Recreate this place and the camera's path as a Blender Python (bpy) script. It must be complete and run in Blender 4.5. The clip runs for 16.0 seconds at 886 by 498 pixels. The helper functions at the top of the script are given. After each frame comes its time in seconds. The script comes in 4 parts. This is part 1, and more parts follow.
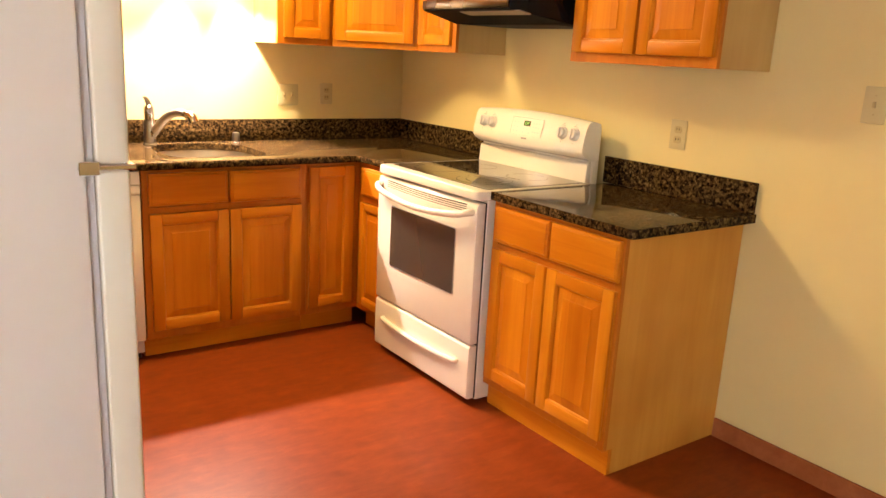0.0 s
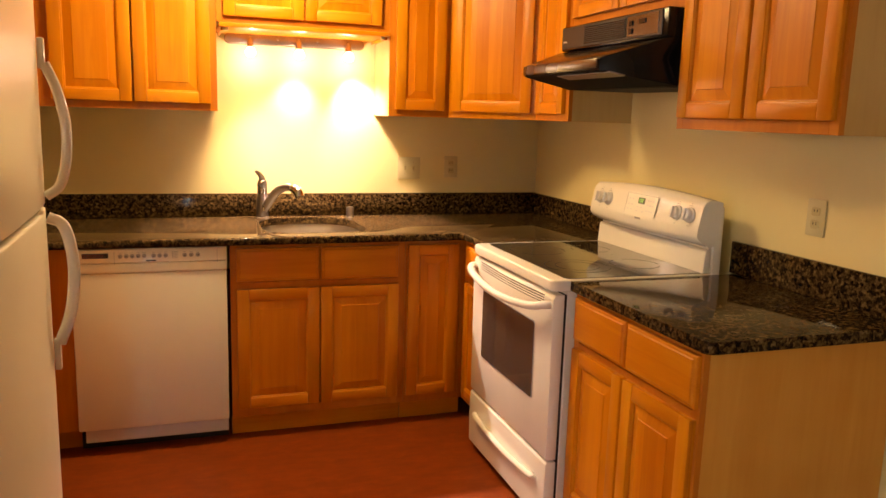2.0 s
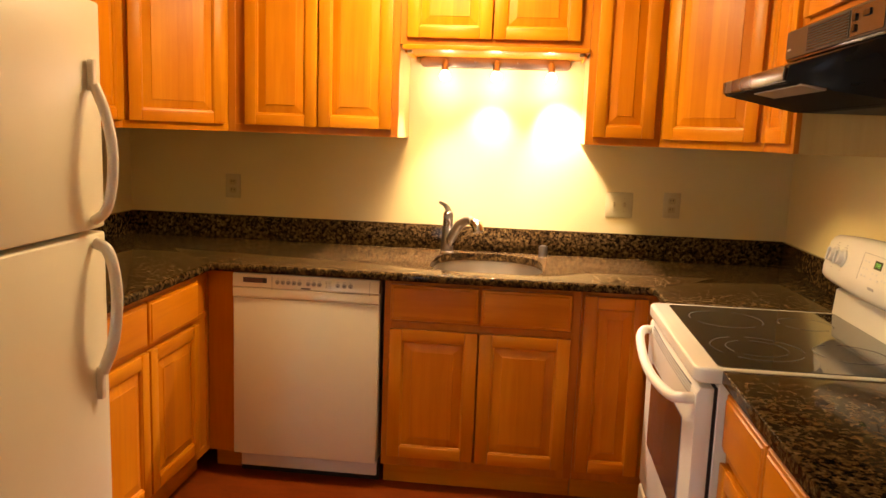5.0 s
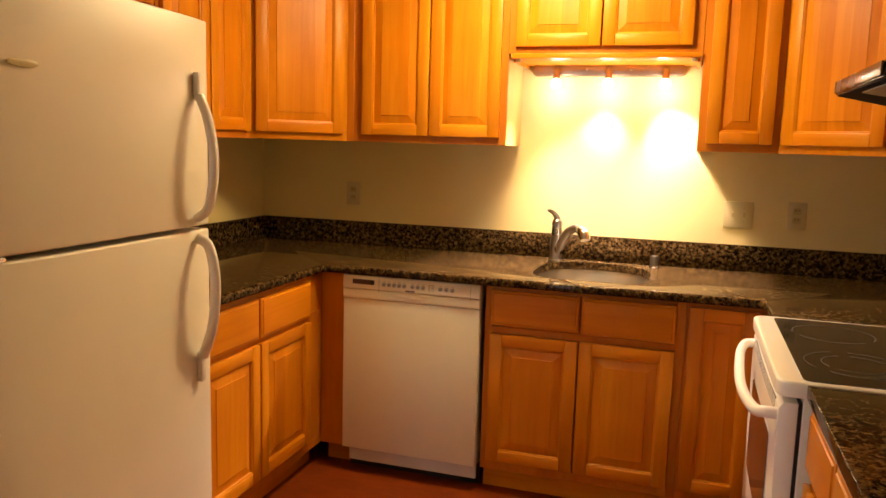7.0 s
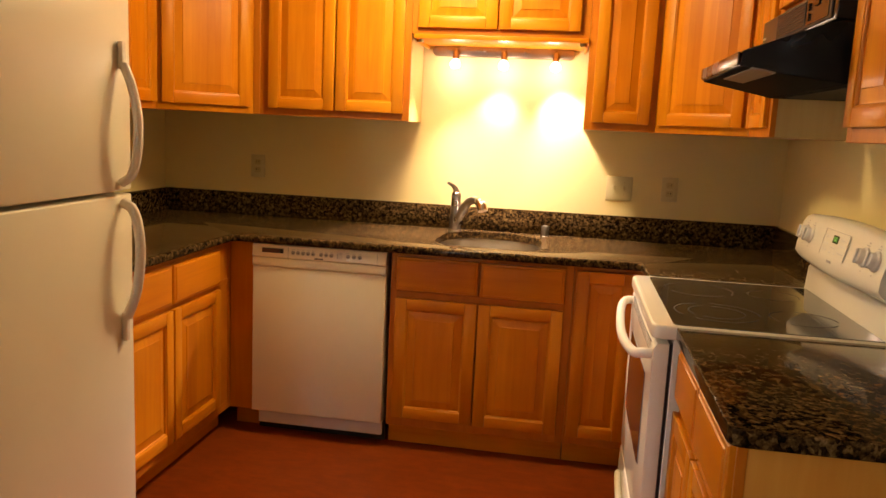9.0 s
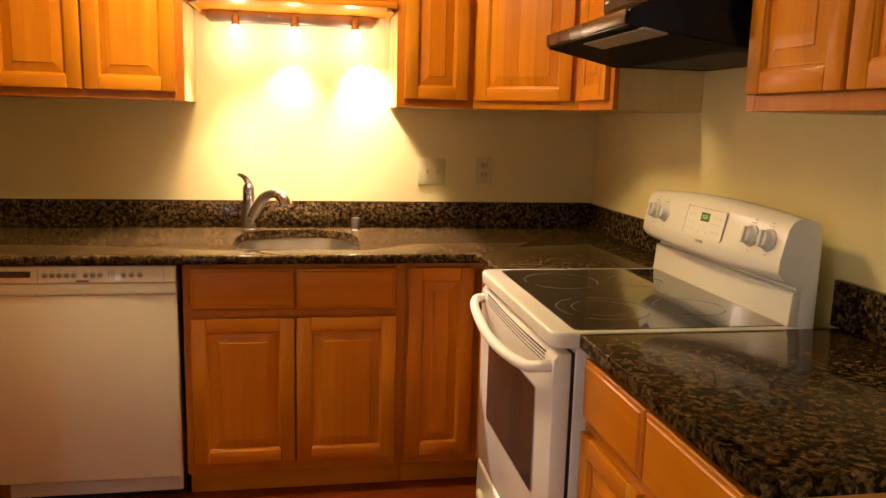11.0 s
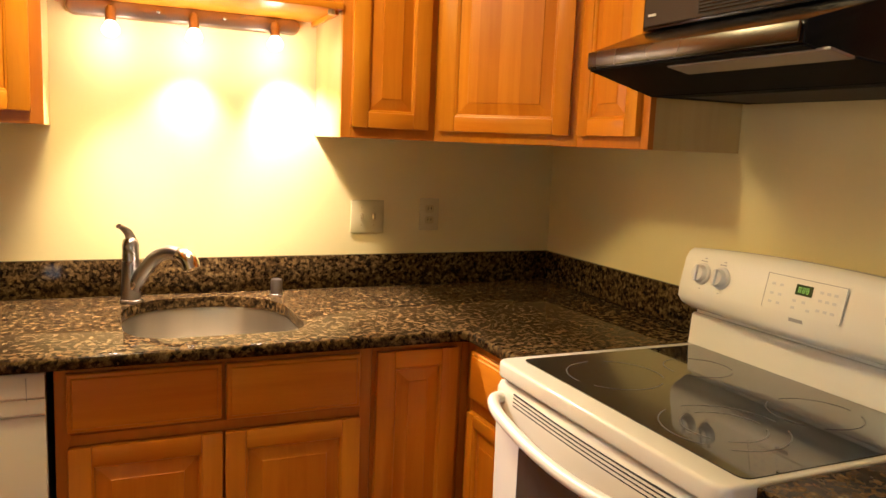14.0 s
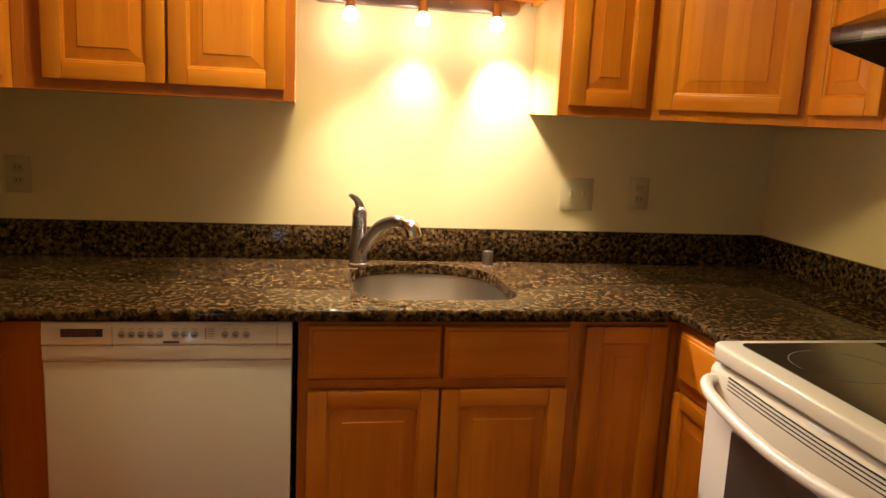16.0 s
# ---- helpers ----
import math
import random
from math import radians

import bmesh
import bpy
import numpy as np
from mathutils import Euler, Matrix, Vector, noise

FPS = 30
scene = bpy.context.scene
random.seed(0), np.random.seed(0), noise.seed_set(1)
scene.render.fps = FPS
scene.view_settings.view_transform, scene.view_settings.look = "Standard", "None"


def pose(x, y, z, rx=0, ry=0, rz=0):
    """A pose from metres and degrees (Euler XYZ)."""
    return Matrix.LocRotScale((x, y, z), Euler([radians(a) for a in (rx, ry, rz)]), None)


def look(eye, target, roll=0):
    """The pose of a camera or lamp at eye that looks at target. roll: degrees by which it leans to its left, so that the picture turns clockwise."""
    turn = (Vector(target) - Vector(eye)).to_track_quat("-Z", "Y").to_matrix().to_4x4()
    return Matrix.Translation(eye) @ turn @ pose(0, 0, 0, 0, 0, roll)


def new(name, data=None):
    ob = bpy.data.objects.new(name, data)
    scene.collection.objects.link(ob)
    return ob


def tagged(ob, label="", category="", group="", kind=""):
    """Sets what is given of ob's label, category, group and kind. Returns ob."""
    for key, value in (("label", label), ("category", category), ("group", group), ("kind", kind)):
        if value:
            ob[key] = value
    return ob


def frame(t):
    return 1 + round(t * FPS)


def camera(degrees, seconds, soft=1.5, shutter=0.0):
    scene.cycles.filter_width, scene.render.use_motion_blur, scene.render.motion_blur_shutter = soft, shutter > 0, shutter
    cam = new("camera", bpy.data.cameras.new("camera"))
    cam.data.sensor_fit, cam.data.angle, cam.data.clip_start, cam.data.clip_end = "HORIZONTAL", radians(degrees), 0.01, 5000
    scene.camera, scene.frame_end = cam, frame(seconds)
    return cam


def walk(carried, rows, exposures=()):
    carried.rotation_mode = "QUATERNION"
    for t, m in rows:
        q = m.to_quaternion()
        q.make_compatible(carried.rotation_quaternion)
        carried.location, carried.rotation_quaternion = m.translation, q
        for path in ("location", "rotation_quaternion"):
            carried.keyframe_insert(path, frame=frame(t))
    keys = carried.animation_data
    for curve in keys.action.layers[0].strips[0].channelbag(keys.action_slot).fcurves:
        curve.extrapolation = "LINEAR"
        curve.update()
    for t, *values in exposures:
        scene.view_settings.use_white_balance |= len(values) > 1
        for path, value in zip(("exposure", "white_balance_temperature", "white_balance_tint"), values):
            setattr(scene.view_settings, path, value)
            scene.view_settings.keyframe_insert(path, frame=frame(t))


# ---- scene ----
cam = camera(59.9, 16.0)
PATH = [
    (0, (-2.566, -4.043, 1.421), (-1.426, -2.475, 0.93), 3.1),
    (0.5, (-2.403, -4.049, 1.424), (-1.439, -2.346, 1.008), 3.3),
    (1, (-2.241, -4.025, 1.431), (-1.377, -2.261, 1.056), 2.8),
    (1.5, (-2.051, -4.006, 1.436), (-1.306, -2.184, 1.083), 2.4),
    (2, (-1.878, -3.979, 1.442), (-1.251, -2.111, 1.099), 1.7),
    (2.5, (-1.726, -3.938, 1.436), (-1.208, -2.035, 1.109), 1.3),
    (3, (-1.566, -3.882, 1.442), (-1.166, -1.949, 1.125), 1.2),
    (3.5, (-1.414, -3.828, 1.443), (-1.154, -1.869, 1.137), 1.4),
    (4, (-1.246, -3.764, 1.442), (-1.165, -1.79, 1.13), 1.5),
    (4.5, (-1.175, -3.684, 1.426), (-1.252, -1.71, 1.119), 1.8),
    (5, (-1.164, -3.61, 1.456), (-1.379, -1.644, 1.158), 2.1),
    (5.2, (-1.162, -3.584, 1.473), (-1.43, -1.623, 1.186), 1.8),
    (7.5, (-0.936, -3.645, 1.424), (-1.556, -1.763, 1.15), 1.8),
    (8, (-0.973, -3.743, 1.423), (-1.499, -1.835, 1.135), 2.3),
    (8.5, (-0.982, -3.816, 1.425), (-1.402, -1.884, 1.119), 2.5),
    (8.7, (-0.975, -3.833, 1.420), (-1.354, -1.897, 1.111), 2.6),
    (10.8, (-1.238, -3.413, 1.385), (-0.986, -1.454, 1.067), 1.9),
    (11, (-1.283, -3.359, 1.385), (-0.94, -1.417, 1.053), 1.5),
    (11.5, (-1.44, -3.211, 1.395), (-0.829, -1.345, 1.017), 1.0),
    (12, (-1.48, -3.061, 1.398), (-0.69, -1.274, 0.973), 0.1),
    (12.5, (-1.512, -2.906, 1.408), (-0.614, -1.171, 0.981), 0.1),
    (13, (-1.533, -2.742, 1.404), (-0.593, -1.015, 1.037), 1.2),
    (13.5, (-1.572, -2.641, 1.413), (-0.66, -0.889, 1.101), 2.1),
    (14, (-1.607, -2.578, 1.423), (-0.796, -0.77, 1.152), 2.4),
    (14.5, (-1.628, -2.548, 1.441), (-0.931, -0.691, 1.185), 2.7),
    (15, (-1.666, -2.524, 1.421), (-1.069, -0.632, 1.173), 3.1),
    (15.5, (-1.693, -2.552, 1.416), (-1.209, -0.633, 1.131), 3.0),
    (16, (-1.698, -2.623, 1.416), (-1.348, -0.684, 1.071), 2.8),
]
EXPOSURES = [(0.0, 0.52, 7150, 19), (0.5, 0.16, 7300, 20), (1.0, 0.01, 7450, 22), (2.0, -0.19, 7800, 26), (3.5, -0.17, 7750, 25), (5.0, -0.15, 7600, 23), (8.5, -0.37, 7450, 22), (11.0, -0.42, 7150, 18), (12.5, -0.29, 6700, 15), (14.0, -0.42, 6520, 14), (15.5, -1.03, 6450, 13), (16.0, -0.91, 6350, 14)]
walk(cam, [(t, look(eye, target, roll)) for t, eye, target, roll in PATH], EXPOSURES)

# ---- world and lights ----
world = bpy.data.worlds.new("sky")
scene.world = world
world.use_nodes = True
wn = world.node_tree
sky = wn.nodes.new("ShaderNodeTexSky")
sky.sky_type, sky.sun_disc = "NISHITA", False
sky.sun_elevation, sky.sun_rotation = radians(38), radians(60)
wn.links.new(sky.outputs[0], wn.nodes["Background"].inputs["Color"])
wn.nodes["Background"].inputs["Strength"].default_value = 0.10
sun_data = bpy.data.lights.new("sun", "SUN")
sun_data.energy, sun_data.angle, sun_data.color = 2.0, radians(0.5), (1.0, 0.95, 0.87)
sun = new("sun", sun_data)
sun.matrix_world = look((-6, 4, 8), (-1.5, -1.0, 0))

BULBS = (-1.572, -1.339, -1.093)
BEAM_AIM = ((-1.50, -0.60, 0.0), (-1.400, -0.005, 0.92), (-0.950, -0.010, 1.10))
BEAM_WATTS, WIDE_WATTS, GLOW_WATTS, CEILING_WATTS, DAY_WATTS = 31.0, 74.0, 2.3, 25.0, 31.0
DOME_WATTS = 26.0
WARM = (1.0, 0.833, 0.735)

for x, aim, beam in zip(BULBS, BEAM_AIM, (1.6, 1.1, 2.0)):
    data = bpy.data.lights.new("bulb_beam", "SPOT")
    data.energy, data.color, data.spot_size, data.spot_blend, data.shadow_soft_size = BEAM_WATTS * beam, WARM, radians(91), 1.0, 0.022
    lamp = new("bulb_beam", data)
    lamp.matrix_world = look((x, -0.105, 1.672), aim)
    data = bpy.data.lights.new("bulb_spill", "SPOT")
    data.energy, data.color, data.spot_size, data.spot_blend, data.shadow_soft_size = WIDE_WATTS, WARM, radians(100), 0.9, 0.02
    lamp = new("bulb_spill", data)
    lamp.matrix_world = look((x, -0.115, 1.668), (x, -0.46, 0.9))
    data = bpy.data.lights.new("bulb_glow", "POINT")
    data.energy, data.color, data.shadow_soft_size = GLOW_WATTS, WARM, 0.022
    lamp = new("bulb_glow", data)
    lamp.location = (x, -0.125, 1.675)

data = bpy.data.lights.new("ceiling_glow", "AREA")
data.shape, data.size, data.energy, data.color = "DISK", 0.34, CEILING_WATTS, (1.0, 0.81, 0.42)
lamp = new("ceiling_glow", data)
lamp.matrix_world = pose(-1.55, -0.85, 2.325)

data = bpy.data.lights.new("dome_glow", "POINT")
data.energy, data.color, data.shadow_soft_size = DOME_WATTS, (1.0, 0.81, 0.42), 0.12
lamp = new("dome_glow", data)
lamp.location = (-1.55, -0.85, 2.20)

# Daylight lamp added in an unseen west opening to brighten the fridge's side.
data = bpy.data.lights.new("added_daylight", "AREA")
data.shape, data.size, data.size_y, data.energy, data.color = "RECTANGLE", 1.2, 1.8, DAY_WATTS, (1.0, 0.89, 0.77)
lamp = new("added_daylight", data)
lamp.matrix_world = look((-4.57, -4.7, 1.1), (-3.0, -4.3, 1.0))


# ---- materials ----
def graph(name, rough=0.5, metal=0.0, spec=0.5):
    m = bpy.data.materials.new(name)
    m.use_nodes = True
    bsdf = m.node_tree.nodes["Principled BSDF"]
    bsdf.inputs["Roughness"].default_value = rough
    bsdf.inputs["Metallic"].default_value = metal
    bsdf.inputs["Specular IOR Level"].default_value = spec

    def node(kind, **inputs):
        n = m.node_tree.nodes.new("ShaderNode" + kind)
        for key, value in inputs.items():
            n.inputs[key.replace("_", " ")].default_value = value
        return n

    return m, bsdf, node, m.node_tree.links.new


def coords(node, link, scale, shift=True):
    tc = node("TexCoord")
    mp = node("Mapping")
    mp.inputs["Scale"].default_value = scale
    link(tc.outputs["Object"], mp.inputs["Vector"])
    if shift:
        info = node("ObjectInfo")
        mul = node("Math")
        mul.operation = "MULTIPLY"
        mul.inputs[1].default_value = 37.0
        link(info.outputs["Random"], mul.inputs[0])
        link(mul.outputs[0], mp.inputs["Location"])
    return mp.outputs[0]


def ramp(node, link, source, stops):
    r = node("ValToRGB")
    e = r.color_ramp.elements
    while len(e) > 1:
        e.remove(e[0])
    e[0].position, e[0].color = stops[0][0], (*stops[0][1], 1)
    for p, c in stops[1:]:
        e.new(p).color = (*c, 1)
    link(source, r.inputs[0])
    return r.outputs[0]


def bumped(node, link, bsdf, height, strength, distance):
    b = node("Bump", Strength=strength, Distance=distance)
    link(height, b.inputs["Height"])
    link(b.outputs[0], bsdf.inputs["Normal"])


def mixed(node, link, a, b, factor, mode="MULTIPLY"):
    mx = node("Mix")
    mx.data_type, mx.blend_type = "RGBA", mode
    if isinstance(factor, (int, float)):
        mx.inputs[0].default_value = factor
    else:
        link(factor, mx.inputs[0])
    for sock, v in ((mx.inputs[6], a), (mx.inputs[7], b)):
        if isinstance(v, tuple):
            sock.default_value = (*v, 1)
        else:
            link(v, sock)
    return mx.outputs[2]


def wood(name, along, light, dark, rough=0.32, staves=True):
    """Lacquered maple with its grain along the axis named; glued staves differ in tone."""
    m, bsdf, node, link = graph(name, rough, spec=0.24)
    squeeze = {"z": (1, 1, 0.07), "x": (0.07, 1, 1)}[along]
    v = coords(node, link, squeeze)
    n1 = node("TexNoise", Scale=34.0, Detail=6.0, Roughness=0.62, Distortion=0.6)
    n2 = node("TexNoise", Scale=5.0, Detail=3.0, Roughness=0.5, Distortion=1.2)
    link(v, n1.inputs["Vector"])
    link(v, n2.inputs["Vector"])
    add = node("Math")
    add.operation = "MULTIPLY_ADD"
    link(n1.outputs["Fac"], add.inputs[0])
    add.inputs[1].default_value = 0.45
    sc = node("Math")
    sc.operation = "MULTIPLY"
    sc.inputs[1].default_value = 0.6
    link(n2.outputs["Fac"], sc.inputs[0])
    link(sc.outputs[0], add.inputs[2])
    mid = tuple((a + b) / 2 for a, b in zip(light, dark))
    col = ramp(node, link, add.outputs[0], [(0.32, dark), (0.5, mid), (0.68, light)])
    if staves:
        tc = node("TexCoord")
        sep = node("SeparateXYZ")
        link(tc.outputs["Object"], sep.inputs[0])
        k = node("Math")
        k.operation = "MULTIPLY"
        k.inputs[1].default_value = 15.0
        link(sep.outputs["X" if along == "z" else "Z"], k.inputs[0])
        info = node("ObjectInfo")
        k2 = node("Math")
        k2.operation = "MULTIPLY_ADD"
        k2.inputs[1].default_value = 50.0
        link(info.outputs["Random"], k2.inputs[0])
        link(k.outputs[0], k2.inputs[2])
        fl = node("Math")
        fl.operation = "FLOOR"
        link(k2.outputs[0], fl.inputs[0])
        wn_ = node("TexWhiteNoise")
        wn_.noise_dimensions = "1D"
        link(fl.outputs[0], wn_.inputs["W"])
        tone = ramp(node, link, wn_.outputs["Value"], [(0.0, (0.85, 0.79, 0.71)), (0.5, (0.97, 0.95, 0.92)), (1.0, (1.0, 1.0, 1.0))])
        col = mixed(node, link, col, tone, 1.0)
    k = node("TexNoise", Scale=3.0, Detail=2.0)
    v2 = coords(node, link, (1, 1, 1))
    link(v2, k.inputs["Vector"])
    blot = ramp(node, link, k.outputs["Fac"], [(0.35, (0.86, 0.80, 0.72)), (0.6, (1, 1, 1))])
    col = mixed(node, link, col, blot, 0.8)
    link(col, bsdf.inputs["Base Color"])
    if "ply" in name:
        kn = node("TexVoronoi", Scale=4.2)
        link(v2, kn.inputs["Vector"])
        col = mixed(node, link, col, ramp(node, link, kn.outputs["Distance"], [(0.0, (0.30, 0.16, 0.10)), (0.035, (0.62, 0.45, 0.35)), (0.07, (1, 1, 1))]), 1.0)
        link(col, bsdf.inputs["Base Color"])
    rr = node("MapRange")
    rr.inputs["To Min"].default_value, rr.inputs["To Max"].default_value = rough - 0.06, rough + 0.12
    link(n1.outputs["Fac"], rr.inputs["Value"])
    link(rr.outputs[0], bsdf.inputs["Roughness"])
    bumped(node, link, bsdf, n1.outputs["Fac"], 0.12, 0.001)
    return m


MAPLE_L, MAPLE_D = (0.70, 0.268, 0.018), (0.53, 0.156, 0.008)
WOOD_V = wood("maple_upright", "z", MAPLE_L, MAPLE_D)
WOOD_H = wood("maple_level", "x", MAPLE_L, MAPLE_D, staves=False)
WOOD_F = wood("maple_frame", "z", (0.67, 0.262, 0.016), (0.50, 0.156, 0.008), staves=False)
# Face frames: deeper stain, plus some door-gap shade mixed into the colour.
WOOD_S = wood("maple_face_frame_shaded", "z", (0.57, 0.195, 0.020), (0.42, 0.120, 0.010), staves=False)
WOOD_P = wood("maple_ply_side", "z", (0.68, 0.345, 0.068), (0.58, 0.255, 0.040), rough=0.42, staves=False)

WOOD_W = wood("pale_ply_side", "z", (0.60, 0.42, 0.17), (0.52, 0.34, 0.12), rough=0.45, staves=False)


def painted(name, colour, rough, scale=60.0, strength=0.12, spec=0.4):
    m, bsdf, node, link = graph(name, rough, spec=spec)
    v = coords(node, link, (1, 1, 1), shift=False)
    n = node("TexNoise", Scale=2.2, Detail=4.0)
    link(v, n.inputs["Vector"])
    low = tuple(c * 0.93 for c in colour)
    link(ramp(node, link, n.outputs["Fac"], [(0.3, low), (0.7, colour)]), bsdf.inputs["Base Color"])
    f = node("TexNoise", Scale=scale, Detail=4.0, Roughness=0.6)
    link(v, f.inputs["Vector"])
    bumped(node, link, bsdf, f.outputs["Fac"], strength, 0.002)
    return m


WALL = painted("cream_wall_paint", (0.73, 0.618, 0.305), 0.62, 45.0, 0.25)
CEIL = painted("ceiling_paint", (0.80, 0.78, 0.72), 0.8, 80.0, 0.4)
TOGGLE = painted("aged_ivory_toggle", (0.48, 0.40, 0.21), 0.35, 20.0, 0.02)
PLATE = painted("ivory_plastic", (0.56, 0.49, 0.27), 0.35, 20.0, 0.02)
WHITE = painted("white_enamel", (0.81, 0.785, 0.69), 0.17, 25.0, 0.015, spec=0.5)
FRIDGE = painted("textured_white_enamel", (0.78, 0.755, 0.64), 0.33, 420.0, 0.12, spec=0.5)
FRIDGE_SIDE = painted("textured_white_cabinet", (0.80, 0.78, 0.74), 0.42, 420.0, 0.2, spec=0.4)
HANDLE = painted("white_plastic", (0.80, 0.76, 0.70), 0.25, 20.0, 0.02)
DW_WHITE = painted("dishwasher_white", (0.79, 0.765, 0.63), 0.42, 200.0, 0.03, spec=0.22)
KICK = painted("pale_grey_metal", (0.60, 0.60, 0.58), 0.4)
GASKET = painted("grey_vinyl", (0.50, 0.49, 0.50), 0.5)
KNOBWHITE = painted("pale_grey_plastic", (0.70, 0.68, 0.64), 0.25, 20.0, 0.02)
BUTTON = painted("mid_grey_plastic", (0.34, 0.33, 0.31), 0.3, 20.0, 0.02)
KNOB = painted("grey_plastic", (0.60, 0.59, 0.58), 0.3, 20.0, 0.02)
BLACK = painted("black_enamel", (0.006, 0.006, 0.007), 0.20, 60.0, 0.02, spec=0.22)
BLACK_TRIM = painted("hood_panel", (0.035, 0.03, 0.026), 0.3, 60.0, 0.02)
DARK = painted("dark_slot", (0.01, 0.01, 0.01), 0.6)
DW_GLOSS = painted("dishwasher_gloss_plastic", (0.76, 0.71, 0.59), 0.09, 20.0, 0.01, spec=0.6)
DARKPRINT = painted("dark_print", (0.05, 0.05, 0.06), 0.4)
REDPRINT = painted("dark_red_print", (0.12, 0.03, 0.03), 0.4)
GREYTEXT = painted("grey_print", (0.35, 0.34, 0.33), 0.5)
WHITE_WOOD = painted("white_window_paint", (0.8, 0.8, 0.78), 0.4)
BASEWOOD = wood("stained_baseboard", "x", (0.42, 0.15, 0.06), (0.30, 0.09, 0.035), staves=False)


def metal(name, colour, rough, brushed=None):
    m, bsdf, node, link = graph(name, rough, 1.0)
    v = coords(node, link, brushed or (1, 1, 1))
    n = node("TexNoise", Scale=16.0 if brushed else 8.0, Detail=2.0)
    link(v, n.inputs["Vector"])
    link(ramp(node, link, n.outputs["Fac"], [(0.3, tuple(c * 0.9 for c in colour)), (0.7, colour)]), bsdf.inputs["Base Color"])
    mr = node("MapRange")
    mr.inputs["To Min"].default_value, mr.inputs["To Max"].default_value = rough * 0.8, rough * 1.3
    link(n.outputs["Fac"], mr.inputs["Value"])
    link(mr.outputs[0], bsdf.inputs["Roughness"])
    return m


STEEL = metal("brushed_sink_steel", (0.52, 0.475, 0.38), 0.32, (1, 1, 0.04))
NICKEL = metal("satin_nickel", (0.37, 0.34, 0.31), 0.27)
BAR = metal("bar_nickel", (0.34, 0.26, 0.20), 0.36)
CHROME = metal("chrome", (0.75, 0.73, 0.72), 0.12)
HOODLIP = metal("hood_lip_metal", (0.10, 0.092, 0.08), 0.25)
UNDER = painted("hood_underside", (0.008, 0.008, 0.008), 0.7, 40.0, 0.1, spec=0.05)
MESHGREY = painted("grease_filter", (0.05, 0.045, 0.038), 0.6, 400.0, 0.3, spec=0.1)
LENS = painted("clouded_lens", (0.26, 0.235, 0.20), 0.4)


def granite():
    """Polished dark granite: irregular tan and brown crystals in a near-black ground."""
    m, bsdf, node, link = graph("brown_granite", 0.06, spec=0.065)
    v = coords(node, link, (1, 1, 1), shift=False)
    warp = node("TexNoise", Scale=60.0, Detail=4.0)
    link(v, warp.inputs["Vector"])
    vm = node("VectorMath")
    vm.operation = "MULTIPLY_ADD"
    link(warp.outputs["Color"], vm.inputs[0])
    vm.inputs[1].default_value = (0.006, 0.006, 0.006)
    link(v, vm.inputs[2])
    cells = node("TexVoronoi", Scale=105.0)
    link(vm.outputs[0], cells.inputs["Vector"])
    sep = node("SeparateColor")
    link(cells.outputs["Color"], sep.inputs[0])
    drift = node("TexNoise", Scale=55.0, Detail=6.0, Roughness=0.65)
    link(v, drift.inputs["Vector"])
    half = node("Math")
    half.operation = "MULTIPLY"
    half.inputs[1].default_value = 0.26
    link(sep.outputs[0], half.inputs[0])
    total = node("Math")
    total.operation = "MULTIPLY_ADD"
    link(drift.outputs["Fac"], total.inputs[0])
    total.inputs[1].default_value = 0.92
    link(half.outputs[0], total.inputs[2])
    col = ramp(node, link, total.outputs[0], [(0.40, (0.005, 0.003, 0.002)), (0.51, (0.022, 0.013, 0.006)), (0.60, (0.060, 0.036, 0.015)), (0.70, (0.128, 0.080, 0.031)), (0.82, (0.205, 0.138, 0.058))])
    fine = node("TexNoise", Scale=200.0, Detail=3.0, Roughness=0.7)
    link(v, fine.inputs["Vector"])
    speck = ramp(node, link, fine.outputs["Fac"], [(0.36, (0.45, 0.42, 0.40)), (0.58, (1, 1, 1))])
    col = mixed(node, link, col, speck, 0.7)
    big = node("TexNoise", Scale=7.0, Detail=3.0)
    link(v, big.inputs["Vector"])
    patch = ramp(node, link, big.outputs["Fac"], [(0.35, (0.68, 0.64, 0.60)), (0.62, (1, 1, 1))])
    link(mixed(node, link, col, patch, 0.8), bsdf.inputs["Base Color"])
    return m


GRANITE = granite()


def floor_material():
    """Red-brown stained boards, worn satin."""
    m, bsdf, node, link = graph("red_brown_floor", 0.36, spec=0.16)
    v = coords(node, link, (0.30, 1, 1), shift=False)
    n1 = node("TexNoise", Scale=26.0, Detail=6.0, Roughness=0.65, Distortion=0.5)
    link(v, n1.inputs["Vector"])
    col = ramp(node, link, n1.outputs["Fac"], [(0.30, (0.190, 0.032, 0.006)), (0.55, (0.232, 0.045, 0.009)), (0.75, (0.272, 0.059, 0.013))])
    v2 = coords(node, link, (1, 1, 1), shift=False)
    n2 = node("TexNoise", Scale=9.0, Detail=7.0, Roughness=0.65)
    link(v2, n2.inputs["Vector"])
    blot = ramp(node, link, n2.outputs["Fac"], [(0.36, (0.84, 0.79, 0.75)), (0.62, (1, 1, 1))])
    link(mixed(node, link, col, blot, 1.0), bsdf.inputs["Base Color"])
    mr = node("MapRange")
    mr.inputs["To Min"].default_value, mr.inputs["To Max"].default_value = 0.30, 0.46
    link(n1.outputs["Fac"], mr.inputs["Value"])
    link(mr.outputs[0], bsdf.inputs["Roughness"])
    bumped(node, link, bsdf, n1.outputs["Fac"], 0.1, 0.001)
    return m


FLOOR = floor_material()


